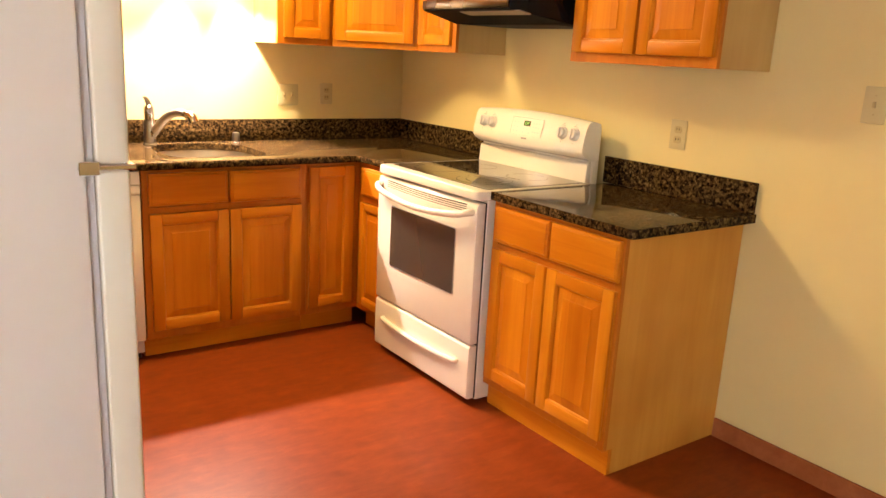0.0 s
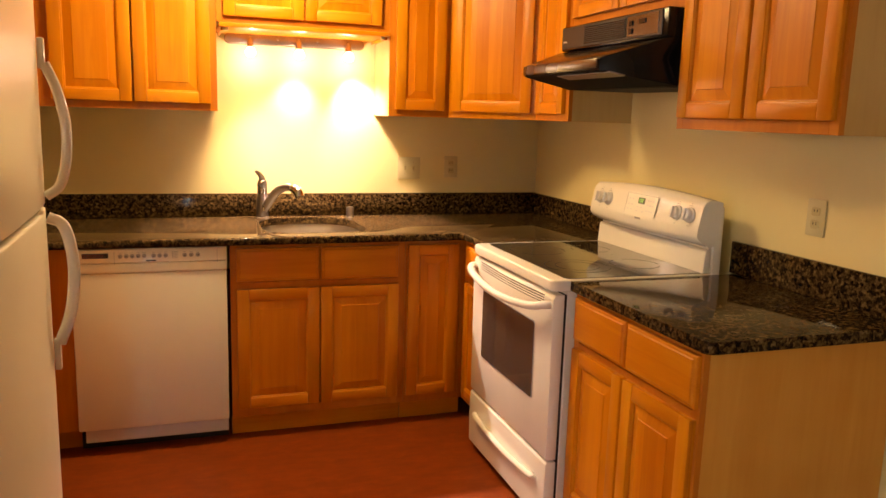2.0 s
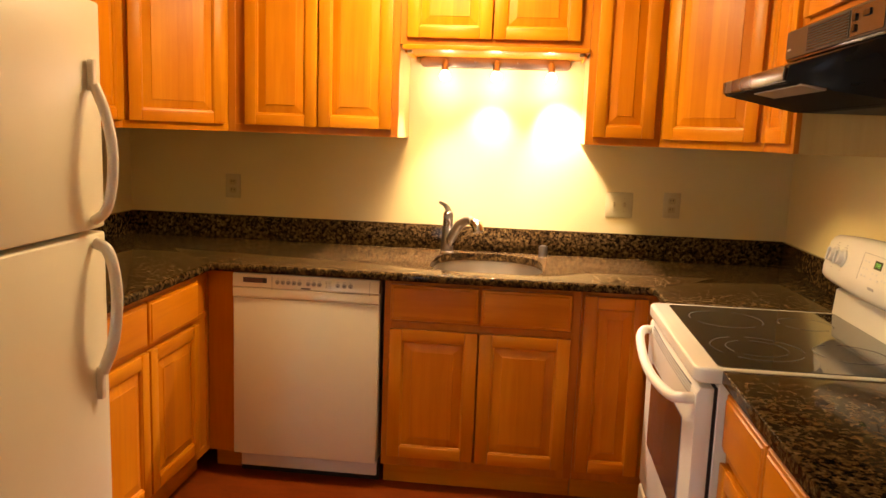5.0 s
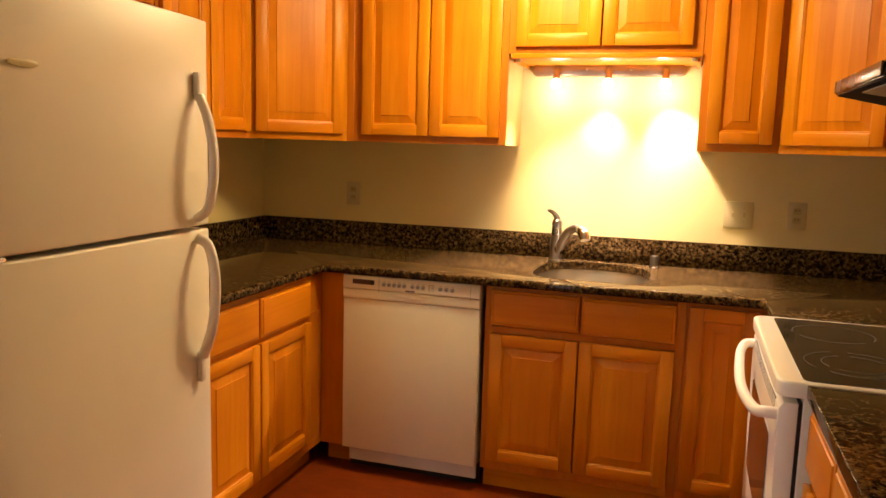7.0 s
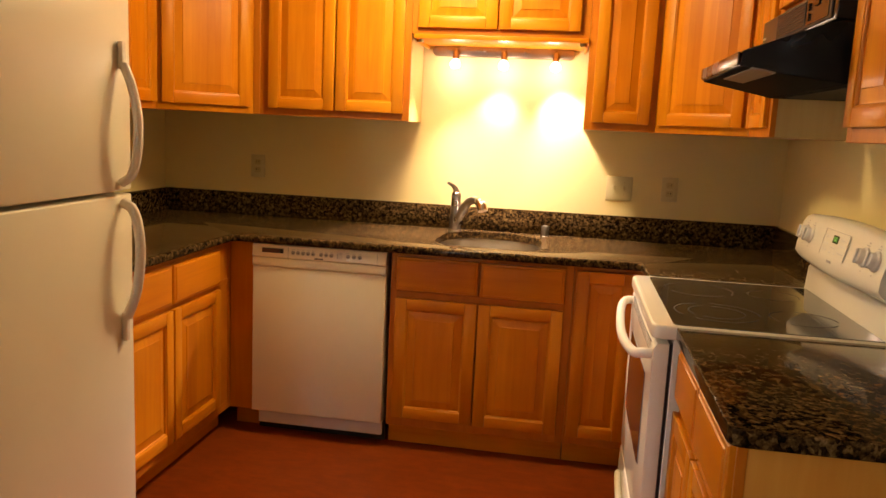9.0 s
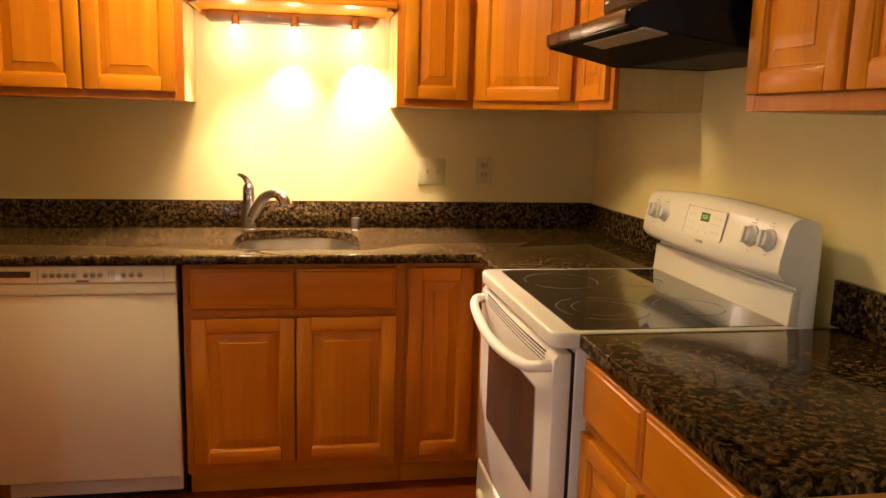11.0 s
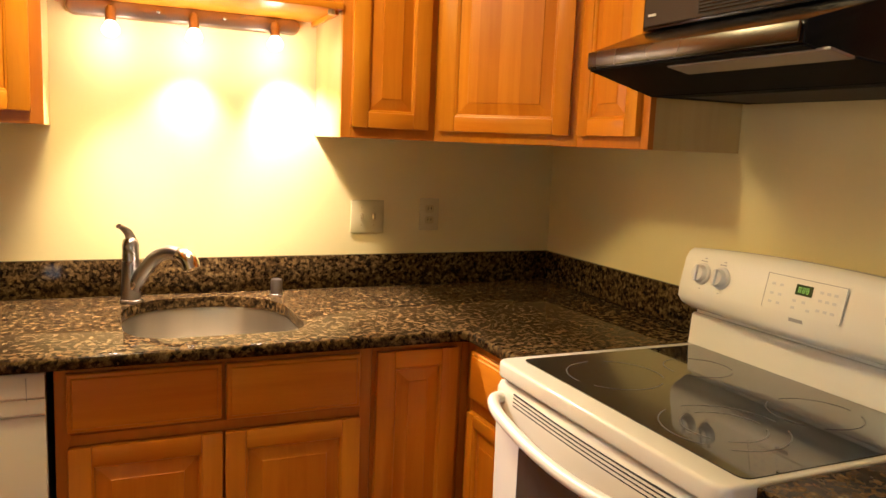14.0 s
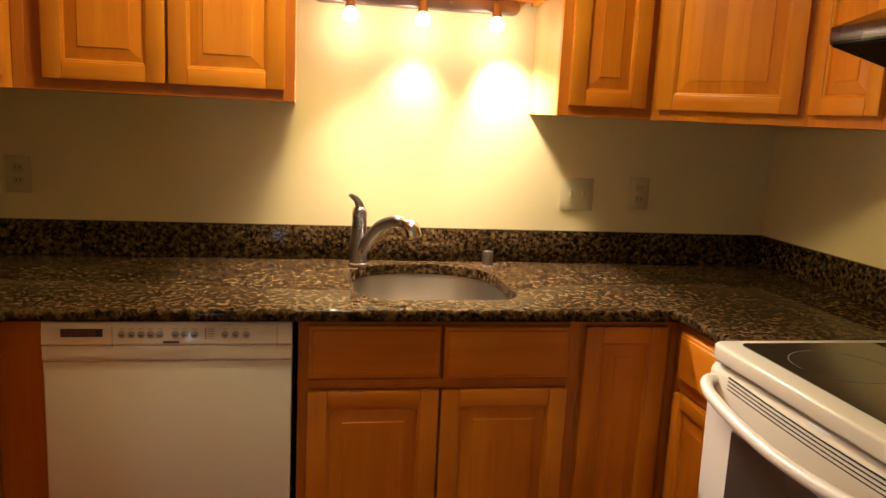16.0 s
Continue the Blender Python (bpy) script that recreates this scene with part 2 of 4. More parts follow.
def glass_like(name, colour, rough):
    m, bsdf, node, link = graph(name, rough, spec=0.5)
    bsdf.inputs["Base Color"].default_value = (*colour, 1)
    bsdf.inputs["Coat Weight"].default_value = 0.6
    bsdf.inputs["Coat Roughness"].default_value = 0.03
    return m


COOKGLASS = glass_like("black_ceramic_glass", (0.008, 0.008, 0.009), 0.06)
OVENGLASS = glass_like("oven_window_glass", (0.05, 0.045, 0.04), 0.12)
RING = painted("grey_ring_print", (0.17, 0.165, 0.16), 0.2)


def emitter(name, colour, strength):
    m, bsdf, node, link = graph(name, 0.4)
    bsdf.inputs["Base Color"].default_value = (*colour, 1)
    bsdf.inputs["Emission Color"].default_value = (*colour, 1)
    bsdf.inputs["Emission Strength"].default_value = strength
    return m


BULB = emitter("lit_bulb", (1.0, 0.88, 0.66), 14.0)
DIFFUSER = emitter("lit_diffuser", (1.0, 0.82, 0.55), 3.0)
LED = emitter("green_digits", (0.25, 0.8, 0.15), 0.14)
LEDBACK = painted("display_window", (0.02, 0.05, 0.015), 0.15)
OUTSIDE_DIM = emitter("soft_daylight", (0.85, 0.92, 1.0), 1.5)
OUTSIDE = emitter("outdoor_daylight", (0.60, 0.80, 1.0), 15.0)


# ---- building ----
def tidy(bm, bevel=0.0, segments=2):
    bmesh.ops.recalc_face_normals(bm, faces=bm.faces)
    if bevel:
        bm.edges.ensure_lookup_table()
        sharp = [e for e in bm.edges if len(e.link_faces) == 2 and e.calc_face_angle() > 0.5]
        bmesh.ops.bevel(bm, geom=sharp, offset=bevel, segments=segments, profile=0.5, affect="EDGES", clamp_overlap=True)
    return bm


def box(x0, x1, y0, y1, z0, z1, bevel=0.0, segments=2, bm=None):
    own = bmesh.new()
    bmesh.ops.create_cube(own, size=1)
    for v in own.verts:
        v.co = Vector(((x0 + x1) / 2 + v.co.x * (x1 - x0), (y0 + y1) / 2 + v.co.y * (y1 - y0), (z0 + z1) / 2 + v.co.z * (z1 - z0)))
    tidy(own, bevel, segments)
    return merge(bm, own) if bm else own


def merge(bm, other):
    me = bpy.data.meshes.new("join")
    other.to_mesh(me)
    other.free()
    bm.from_mesh(me)
    bpy.data.meshes.remove(me)
    return bm


def prism(points, axis, a, b, bevel=0.0, segments=2):
    """An outline swept along one axis. The outline's two coordinates are the other two axes in order."""
    bm = bmesh.new()

    def at(p, s):
        return {"x": (s, *p), "y": (p[0], s, p[1]), "z": (*p, s)}[axis]

    low = [bm.verts.new(at(p, a)) for p in points]
    high = [bm.verts.new(at(p, b)) for p in points]
    bm.faces.new(low)
    bm.faces.new(high)
    for i in range(len(points)):
        j = (i + 1) % len(points)
        bm.faces.new((low[i], low[j], high[j], high[i]))
    return tidy(bm, bevel, segments)


def lathe(profile, centre=(0, 0, 0), axis="z", n=24):
    """Rings of (radius, height) turned about an axis."""
    bm = bmesh.new()
    rings = []
    for r, h in profile:
        ring = []
        for i in range(n):
            a = 2 * math.pi * i / n
            c, s = r * math.cos(a), r * math.sin(a)
            p = {"z": (c, s, h), "y": (c, h, s), "x": (h, c, s)}[axis]
            ring.append(bm.verts.new([p[k] + centre[k] for k in range(3)]))
        rings.append(ring)
    for lo, hi in zip(rings, rings[1:]):
        for i in range(n):
            bm.faces.new((lo[i], lo[(i + 1) % n], hi[(i + 1) % n], hi[i]))
    bm.faces.new(rings[0])
    bm.faces.new(rings[-1])
    return tidy(bm)


def tube(points, radii, n=14, flat=1.0):
    """A round bar through points, tapering by radii."""
    bm = bmesh.new()
    pts = [Vector(p) for p in points]
    if not hasattr(radii, "__len__"):
        radii = [radii] * len(pts)
    rings, side = [], None
    for i, p in enumerate(pts):
        d = (pts[min(i + 1, len(pts) - 1)] - pts[max(i - 1, 0)]).normalized()
        if side is None:
            side = d.cross(Vector((0, 1, 0)) if abs(d.y) < 0.9 else Vector((1, 0, 0))).normalized()
        side = (side - d * side.dot(d)).normalized()
        up = d.cross(side)
        rings.append([bm.verts.new(p + (side * math.cos(2 * math.pi * k / n) + up * math.sin(2 * math.pi * k / n) * flat) * radii[i]) for k in range(n)])
    for lo, hi in zip(rings, rings[1:]):
        for i in range(n):
            bm.faces.new((lo[i], lo[(i + 1) % n], hi[(i + 1) % n], hi[i]))
    bm.faces.new(rings[0])
    bm.faces.new(rings[-1])
    return tidy(bm)


def curve_points(ctrl, steps=8):
    """Catmull-Rom through control points."""
    p = [Vector(c) for c in ctrl]
    p = [2 * p[0] - p[1]] + p + [2 * p[-1] - p[-2]]
    out = []
    for i in range(1, len(p) - 2):
        for k in range(steps):
            t = k / steps
            out.append(0.5 * (2 * p[i] + (p[i + 1] - p[i - 1]) * t + (2 * p[i - 1] - 5 * p[i] + 4 * p[i + 1] - p[i + 2]) * t * t + (3 * p[i] - p[i - 1] - 3 * p[i + 1] + p[i + 2]) * t**3))
    return out + [p[-2]]


def solid(name, bm, material, smooth=35):
    me = bpy.data.meshes.new(name)
    bm.to_mesh(me)
    bm.free()
    me.materials.append(material)
    if smooth:
        me.shade_smooth()
        me.set_sharp_from_angle(angle=radians(smooth))
    return new(name, me)


def part(name, bm, material, parent, label="", smooth=35):
    ob = solid(name, bm, material, smooth)
    ob.parent = parent
    return tagged(ob, label)


def thing(name, at, label, category, group=""):
    ob = new(name)
    ob.empty_display_size = 0.05
    ob.matrix_world = at
    return tagged(ob, label, category, group)


def setting(name, bm, material, label="", smooth=0):
    return tagged(solid(name, bm, material, smooth), label or name.replace("_", " "), kind="structure")


def rounded_outline(corners, radii, steps=6):
    """A closed outline whose corners are rounded by their own radii."""
    out = []
    n = len(corners)
    for i in range(n):
        a, b, c = Vector(corners[i - 1]), Vector(corners[i]), Vector(corners[(i + 1) % n])
        r = radii[i]
        if not r:
            out.append(tuple(b))
            continue
        u, w = (a - b).normalized(), (c - b).normalized()
        p, q = b + u * r, b + w * r
        for k in range(steps + 1):
            t = k / steps
            out.append(tuple((1 - t) ** 2 * p + 2 * t * (1 - t) * b + t * t * q))
    return out


# ---- the room ----
W, CEILING, SOUTH, WEST = 3.12, 2.44, -6.6, -4.6
setting("floor", box(WEST - 0.1, 0.1, SOUTH - 0.1, 0.1, -0.06, 0), FLOOR, "red-brown stained floor with a satin sheen")
setting("ceiling", box(WEST - 0.1, 0.1, SOUTH - 0.1, 0.1, CEILING, CEILING + 0.06), CEIL, "plain off-white painted ceiling")
setting("wall_north", box(WEST - 0.1, 0.1, 0, 0.1, 0, CEILING), WALL, "cream painted wall behind the sink")
setting("wall_east", box(0, 0.1, SOUTH, 0, 0, CEILING), WALL, "cream painted wall beside the range")
setting("wall_west", box(-W - 0.1, -W, -2.62, 0, 0, CEILING), WALL, "cream painted wall behind the fridge")
setting("wall_jog", box(WEST, -W - 0.1, -2.62, -2.52, 0, CEILING), WALL, "cream painted wall past the fridge")

def pierced(name, hole, label, swap):
    """A long wall with one opening; swap turns it from the south wall into the west one."""
    a0, a1, z0, z1 = hole
    lo, hi = (SOUTH, -2.52) if swap else (WEST, 0)
    base = WEST if swap else SOUTH
    bm = bmesh.new()
    for a, b, c, d in ((lo, a0, 0, CEILING), (a1, hi, 0, CEILING), (a0, a1, 0, z0), (a0, a1, z1, CEILING)):
        if swap:
            box(base - 0.1, base, a, b, c, d, bm=bm)
        else:
            box(a, b, base - 0.1, base, c, d, bm=bm)
    setting(name, bm, WALL, label)


def gridded_window(name, at, w, z0, z1, columns, rows):
    win = tagged(new(name), "white-painted gridded window, out of view, letting daylight in", kind="structure")
    win.matrix_world = at
    for a, b, c, d in ((0, 0.03, z0, z1), (w - 0.03, w, z0, z1), (0.03, w - 0.03, z0, z0 + 0.03), (0.03, w - 0.03, z1 - 0.03, z1)):
        part("window_frame", box(a, b, 0.02, 0.08, c, d, 0.003, 1), WHITE_WOOD, win)
    for i in range(1, rows):
        z = z0 + (z1 - z0) * i / rows
        part("glazing_bar", box(0.03, w - 0.03, 0.04, 0.06, z - 0.008, z + 0.008), WHITE_WOOD, win)
    for i in range(1, columns):
        x = w * i / columns
        part("glazing_bar", box(x - 0.008, x + 0.008, 0.041, 0.059, z0 + 0.03, z1 - 0.03), WHITE_WOOD, win)


pierced("wall_south", (-2.50, -2.25, 0.12, 2.05), "cream painted wall with a narrow glazed opening", False)
# West opening, its window and backdrop are added, out of view, as a daylight source.
pierced("wall_far_west", (-5.5, -3.9, 0.05, 2.05), "unseen cream painted west wall with an added window opening", True)
gridded_window("window_1", pose(-2.25, SOUTH, 0, 0, 0, 180), 0.25, 0.12, 2.05, 2, 18)
gridded_window("unseen_west_window", pose(WEST, -5.5, 0, 0, 0, 90), 1.6, 0.05, 2.05, 4, 6)
setting("backdrop", box(WEST - 1.2, 0.5, SOUTH - 1.2, SOUTH - 1.15, -0.5, 3.2), OUTSIDE, "bright bluish daylight outside the window")
setting("backdrop_west", box(WEST - 1.2, WEST - 1.15, SOUTH - 1.1, -2, -0.5, 3.2), OUTSIDE_DIM, "soft daylight backdrop behind the added west window")


def baseboard(name, x0, x1, y0, y1):
    setting(name, box(x0, x1, y0, y1, 0.0, 0.078, 0.004), BASEWOOD, "red-stained wooden baseboard")


baseboard("baseboard_east", -0.014, -0.001, SOUTH + 0.01, -2.421)
baseboard("baseboard_south", WEST + 0.02, -2.95, SOUTH + 0.001, SOUTH + 0.014)


# ---- cabinets ----
def raised_panel(w, h):
    """A raised field with a sloped border and a low edge that sits inside the frame."""
    bm = bmesh.new()
    loops = []
    for inset, y in ((0.0, -0.0085), (0.003, -0.0085), (0.034, -0.0148), (0.0355, -0.0172)):
        loops.append([bm.verts.new((x, y, z)) for x, z in ((inset, inset), (w - inset, inset), (w - inset, h - inset), (inset, h - inset))])
    back = [bm.verts.new((x, -0.0057, z)) for x, z in ((0, 0), (w, 0), (w, h), (0, h))]
    loops.insert(0, back)
    for a, b in zip(loops, loops[1:]):
        for i in range(4):
            j = (i + 1) % 4
            bm.faces.new((a[i], a[j], b[j], b[i]))
    bm.faces.new(loops[-1])
    bm.faces.new(loops[0])
    return tidy(bm)


def framed_bar(x0, x1, z0, z1, thick=0.020):
    return box(x0, x1, -thick, -0.0056, z0, z1, 0.0035, 2)


def frame_ring(x0, z0, x1, z1, g):
    """A mitred bead round the inside of a door's frame."""
    bm = bmesh.new()
    loops = []
    for inset, y in ((0.0, -0.0056), (0.0, -0.0165), (g * 0.6, -0.0150), (g, -0.0105), (g, -0.0056)):
        loops.append([bm.verts.new((x, y, z)) for x, z in ((x0 + inset, z0 + inset), (x1 - inset, z0 + inset), (x1 - inset, z1 - inset), (x0 + inset, z1 - inset))])
    for a, b in zip(loops, loops[1:] + loops[:1]):
        for i in range(4):
            j = (i + 1) % 4
            bm.faces.new((a[i], a[j], b[j], b[i]))
    return tidy(bm)


def door(cab, x0, x1, z0, z1, y=0.0, frame=0.051):
    """A raised-panel door: the stiles, with rails and panel as its pieces."""
    w, h = x1 - x0, z1 - z0
    f = min(frame, w * 0.24)
    d = part("door", box(0.001, w - 0.001, -0.0055, 0, 0.001, h - 0.001), WOOD_F, cab)
    d.location = (x0, y, z0)
    for a, b in ((0, f), (w - f, w)):
        part("stile", framed_bar(a, b, 0, h), WOOD_F, d)
    e = f - 0.004
    for a, b in ((0, e), (h - e, h)):
        part("rail", framed_bar(f, w - f, a, b), WOOD_H, d)
    g = 0.007
    part("bead", frame_ring(f, e, w - f, h - e, g), WOOD_F, d, smooth=6)
    p = part("panel", raised_panel(w - 2 * f - 2 * g, h - 2 * e - 2 * g), WOOD_V, d, smooth=6)
    p.location = (f + g, 0, e + g)
    return d


def drawer(cab, x0, x1, z0, z1, y=0.0):
    w, h = x1 - x0, z1 - z0
    bm = bmesh.new()
    loops = []
    for inset, yy in ((0.0, 0.0), (0.0, -0.011), (0.003, -0.015), (0.010, -0.0165), (0.013, -0.020), (0.016, -0.0205)):
        loops.append([bm.verts.new((x, yy, z)) for x, z in ((inset, inset), (w - inset, inset), (w - inset, h - inset), (inset, h - inset))])
    for a, b in zip(loops, loops[1:]):
        for i in range(4):
            j = (i + 1) % 4
            bm.faces.new((a[i], a[j], b[j], b[i]))
    bm.faces.new(loops[-1])
    bm.faces.new(loops[0])
    d = part("drawer_front", tidy(bm), WOOD_H, cab)
    d.location = (x0, y, z0)
    return d


def cabinet(name, at, w, depth, z0, z1, doors=(), drawers=(), kick=0.0, label="", group="", deep_kick=False, top=None):
    """A face-framed carcass, its face at y = 0, the wall behind it; doors and drawers overlay the face."""
    cab = thing(name, at, label, "cabinet", group)
    low = z0 + kick
    recess = 0.030 if deep_kick else 0.060
    z1_box = top or z1
    outline = [(0.019, low), (recess + 0.019, low), (recess + 0.019, z0), (depth, z0), (depth, z1_box), (0.019, z1_box)] if kick else [(0.019, low), (depth, low), (depth, z1), (0.019, z1)]
    part("carcass", prism(outline, "x", 0.001, w - 0.001, 0.001, 1), WOOD_P if kick else WOOD_W, cab, "plain maple side")
    s = 0.032
    for a, b in ((0, s), (w - s, w)):
        part("face_stile", box(a, b, 0, 0.0188, low, z1, 0.001, 1), WOOD_S, cab)
    for a, b in ((low, low + 0.035), (z1 - 0.035, z1)) + (((0.680, 0.705),) if drawers else ()):
        part("face_rail", box(s, w - s, 0, 0.0188, a, b, 0.001, 1), WOOD_S, cab)
    part("face_panel", box(s, w - s, 0.0042, 0.0185, low + 0.035, z1 - 0.035), WOOD_S, cab)
    for d in doors:
        door(cab, *d)
    for d in drawers:
        drawer(cab, *d)
    if kick:
        part("toe_kick", box(0.001, w - 0.001, recess, recess + 0.018, z0, low, 0.001, 1), WOOD_H, cab, "flat maple toe board")
    return cab


FACE, UPPER, SKIP = 0.648, 0.312, 0.875
BL = "honey-stained maple base cabinet"
UL = "honey-stained maple wall cabinet"
KICKH = 0.10
cabinet("base_cabinet", pose(-1.715, -FACE, 0), 0.775, FACE, 0, SKIP, [(0.026, 0.379, 0.142, 0.678), (0.386, 0.742, 0.139, 0.678)], [(0.026, 0.378, 0.714, 0.858), (0.388, 0.740, 0.709, 0.856)], KICKH, BL + " under the sink with two raised-panel doors", "base cabinets", top=0.64)
cabinet("base_cabinet", pose(-0.939, -FACE, 0), 0.302, FACE, 0, SKIP, [(0.010, 0.252, 0.139, 0.856)], (), KICKH, BL + " with one tall narrow door in the corner", "base cabinets")
cabinet("base_cabinet", pose(-FACE, -0.650, 0, 0, 0, -90), 0.320, 0.62, 0, SKIP, [(0.045, 0.305, 0.139, 0.675, 0, 0.04)], [(0.045, 0.305, 0.712, 0.852)], KICKH, BL + " squeezed between corner and range", "base cabinets")
cabinet("base_cabinet", pose(-FACE, -1.739, 0, 0, 0, -90), 0.680, 0.645, 0, SKIP, [(0.020, 0.331, 0.139, 0.686), (0.341, 0.668, 0.139, 0.686)], [(0.017, 0.331, 0.716, 0.858), (0.341, 0.670, 0.716, 0.858)], KICKH, BL + " beside the range with a plain end panel", "base cabinets", True)
cabinet("base_cabinet", pose(-2.45, -1.78, 0, 0, 0, 90), 1.1448, 0.66, 0, SKIP, [(0.230, 0.600, 0.150, 0.675), (0.612, 1.005, 0.150, 0.675)], [(0.230, 0.600, 0.695, 0.850), (0.612, 1.005, 0.695, 0.850)], KICKH, BL + " between fridge and corner with two drawers", "base cabinets")
filler = thing("corner_filler", pose(-2.449, -FACE + 0.004, 0), "honey-stained maple filler beside the dishwasher", "cabinet panel")
part("board", box(0.0, 0.118, 0.0, 0.02, KICKH, SKIP, 0.001, 1), WOOD_F, filler)
part("toe_board", box(0.0, 0.118, 0.075, 0.093, 0.0, KICKH - 0.001, 0.001, 1), WOOD_H, filler)

UB, UT = 1.43, 2.20
dh0, dh1 = 1.462, UT - 0.03
cabinet("wall_cabinet", pose(-2.494, -UPPER, 0), 0.755, UPPER - 0.002, UB, UT, [(0.080, 0.400, dh0, dh1), (0.408, 0.727, dh0, dh1)], (), 0, UL + " with two doors over the dishwasher", "wall cabinets")
cabinet("wall_cabinet", pose(-1.738, -UPPER, 0), 0.792, UPPER - 0.002, 1.822, UT, [(0.030, 0.386, 1.848, dh1), (0.393, 0.750, 1.848, dh1)], (), 0, "short " + UL + " over the sink light", "wall cabinets")
cabinet("wall_cabinet", pose(-0.945, -UPPER, 0), 0.305, UPPER - 0.002, UB, UT, [(0.030, 0.280, dh0, dh1)], (), 0, UL + " with one narrow door", "wall cabinets")
cabinet("wall_cabinet", pose(-UPPER - 0.002, -0.632, 0, 0, 0, -90), 0.326, UPPER, UB, UT, [(0.022, 0.296, dh0, dh1)], (), 0, UL + " with a plain end beside the hood", "wall cabinets")
cabinet("wall_cabinet", pose(-UPPER - 0.002, -1.742, 0, 0, 0, -90), 0.686, UPPER, UB - 0.010, UT, [(0.020, 0.336, dh0 - 0.006, dh1), (0.350, 0.676, dh0 - 0.006, dh1)], (), 0, UL + " with two doors beside the hood", "wall cabinets")
cabinet("wall_cabinet", pose(-UPPER - 0.002, -0.960, 0, 0, 0, -90), 0.780, UPPER, 1.8165, UT, [(0.022, 0.385, 1.855, dh1), (0.395, 0.765, 1.855, dh1)], (), 0, "short " + UL + " over the range hood", "wall cabinets")
cabinet("wall_cabinet", pose(-2.808, -1.250, 0, 0, 0, 90), 0.616, UPPER - 0.002, UB, UT, [(0.02, 0.300, dh0, dh1), (0.308, 0.596, dh0, dh1)], (), 0, UL + " beside the fridge with two doors", "wall cabinets")
cabinet("wall_cabinet", pose(-2.808, -2.560, 0, 0, 0, 90), 1.305, UPPER - 0.002, 1.86, UT, [(0.03, 0.640, 1.885, dh1), (0.650, 1.280, 1.885, dh1)], (), 0, "short " + UL + " over the fridge", "wall cabinets")


def corner_cabinet(at, w, outline, label):
    """A wall cabinet set across a corner: a five-sided carcass and one wide door."""
    cab = thing("corner_cabinet", at, label, "cabinet", "wall cabinets")
    part("carcass", prism(outline, "z", UB, UT, 0.001, 1), WOOD_F, cab)
    door(cab, 0.020, w - 0.020, dh0, dh1)
    return cab


# left corner: faces from (-2.808, -0.632) to (-2.496, -0.312); right corner: from (-0.638, -0.312) to (-0.314, -0.630)
def corner_outline(p, q, walls):
    """The outline in the frame whose origin is p and whose x runs to q."""
    ax = (Vector(q) - Vector(p)).normalized()
    ay = Vector((-ax.y, ax.x))
    return [((Vector(c) - Vector(p)).dot(ax), (Vector(c) - Vector(p)).dot(ay)) for c in (p, q, *walls)]


p, q = (-2.808, -0.632), (-2.496, -0.312)
corner_cabinet(pose(*p, 0, 0, 0, math.degrees(math.atan2(q[1] - p[1], q[0] - p[0]))), (Vector(q) - Vector(p)).length, corner_outline(p, q, [(-2.496, -0.002), (-W + 0.002, -0.002), (-W + 0.002, -0.632)]), "honey-stained maple corner wall cabinet with one wide door")
p, q = (-0.638, -0.312), (-0.316, -0.630)
corner_cabinet(pose(*p, 0, 0, 0, math.degrees(math.atan2(q[1] - p[1], q[0] - p[0]))), (Vector(q) - Vector(p)).length, corner_outline(p, q, [(-0.002, -0.630), (-0.002, -0.002), (-0.638, -0.002)]), "honey-stained maple corner wall cabinet beside the range hood")

# valance shelf under the short cabinet over the sink
valance = thing("valance", pose(-1.727, 0, 0), "thin maple light valance under the short cabinet", "trim board")
part("board", box(0, 0.780, -0.325, -0.003, 1.800, 1.8205, 0.003, 2), WOOD_H, valance)

for x in (0.030, 0.750):
    part("bumper", lathe([(0.011, 0.0), (0.011, -0.012), (0.009, -0.014)], (x, -0.300, 1.7995), "z", 12), PLATE, valance, "small white plastic bumper")
    part("cleat", box(x - 0.022 if x < 0.4 else x + 0.012, x - 0.012 if x < 0.4 else x + 0.022, -0.300, -0.010, 1.786, 1.7995, 0.001, 1), WOOD_F, valance)


# ---- worktops ----
def granite_slab(name, corners, radii, label, front=0.012, hole=None):
    top = thing(name, pose(0, 0, 0), label, "countertop")
    bm = prism(rounded_outline(corners, radii), "z", 0.8765, 0.910)
    rim = [e for e in bm.edges if abs(e.verts[0].co.z - e.verts[1].co.z) < 1e-5 and e.calc_face_angle() > 1.0]
    away = [e for e in rim if not all(v.co.y > -0.004 for v in e.verts) and not all(v.co.x > -0.004 for v in e.verts) and not all(v.co.x < -W + 0.004 for v in e.verts)]
    bmesh.ops.bevel(bm, geom=away, offset=front, segments=4, profile=0.5, affect="EDGES", clamp_overlap=True)
    ob = part("slab", bm, GRANITE, top)
    if hole:
        cutter = solid("cutter", prism(hole, "z", 0.8, 1.0), GRANITE, 0)
        mod = ob.modifiers.new("cut", "BOOLEAN")
        mod.object, mod.solver = cutter, "EXACT"
        bpy.context.view_layer.update()
        me = bpy.data.meshes.new_from_object(ob.evaluated_get(bpy.context.evaluated_depsgraph_get()))
        ob.modifiers.clear()
        ob.data = me
        bpy.data.objects.remove(cutter)
        me.shade_smooth()
        me.set_sharp_from_angle(angle=radians(35))
    return top


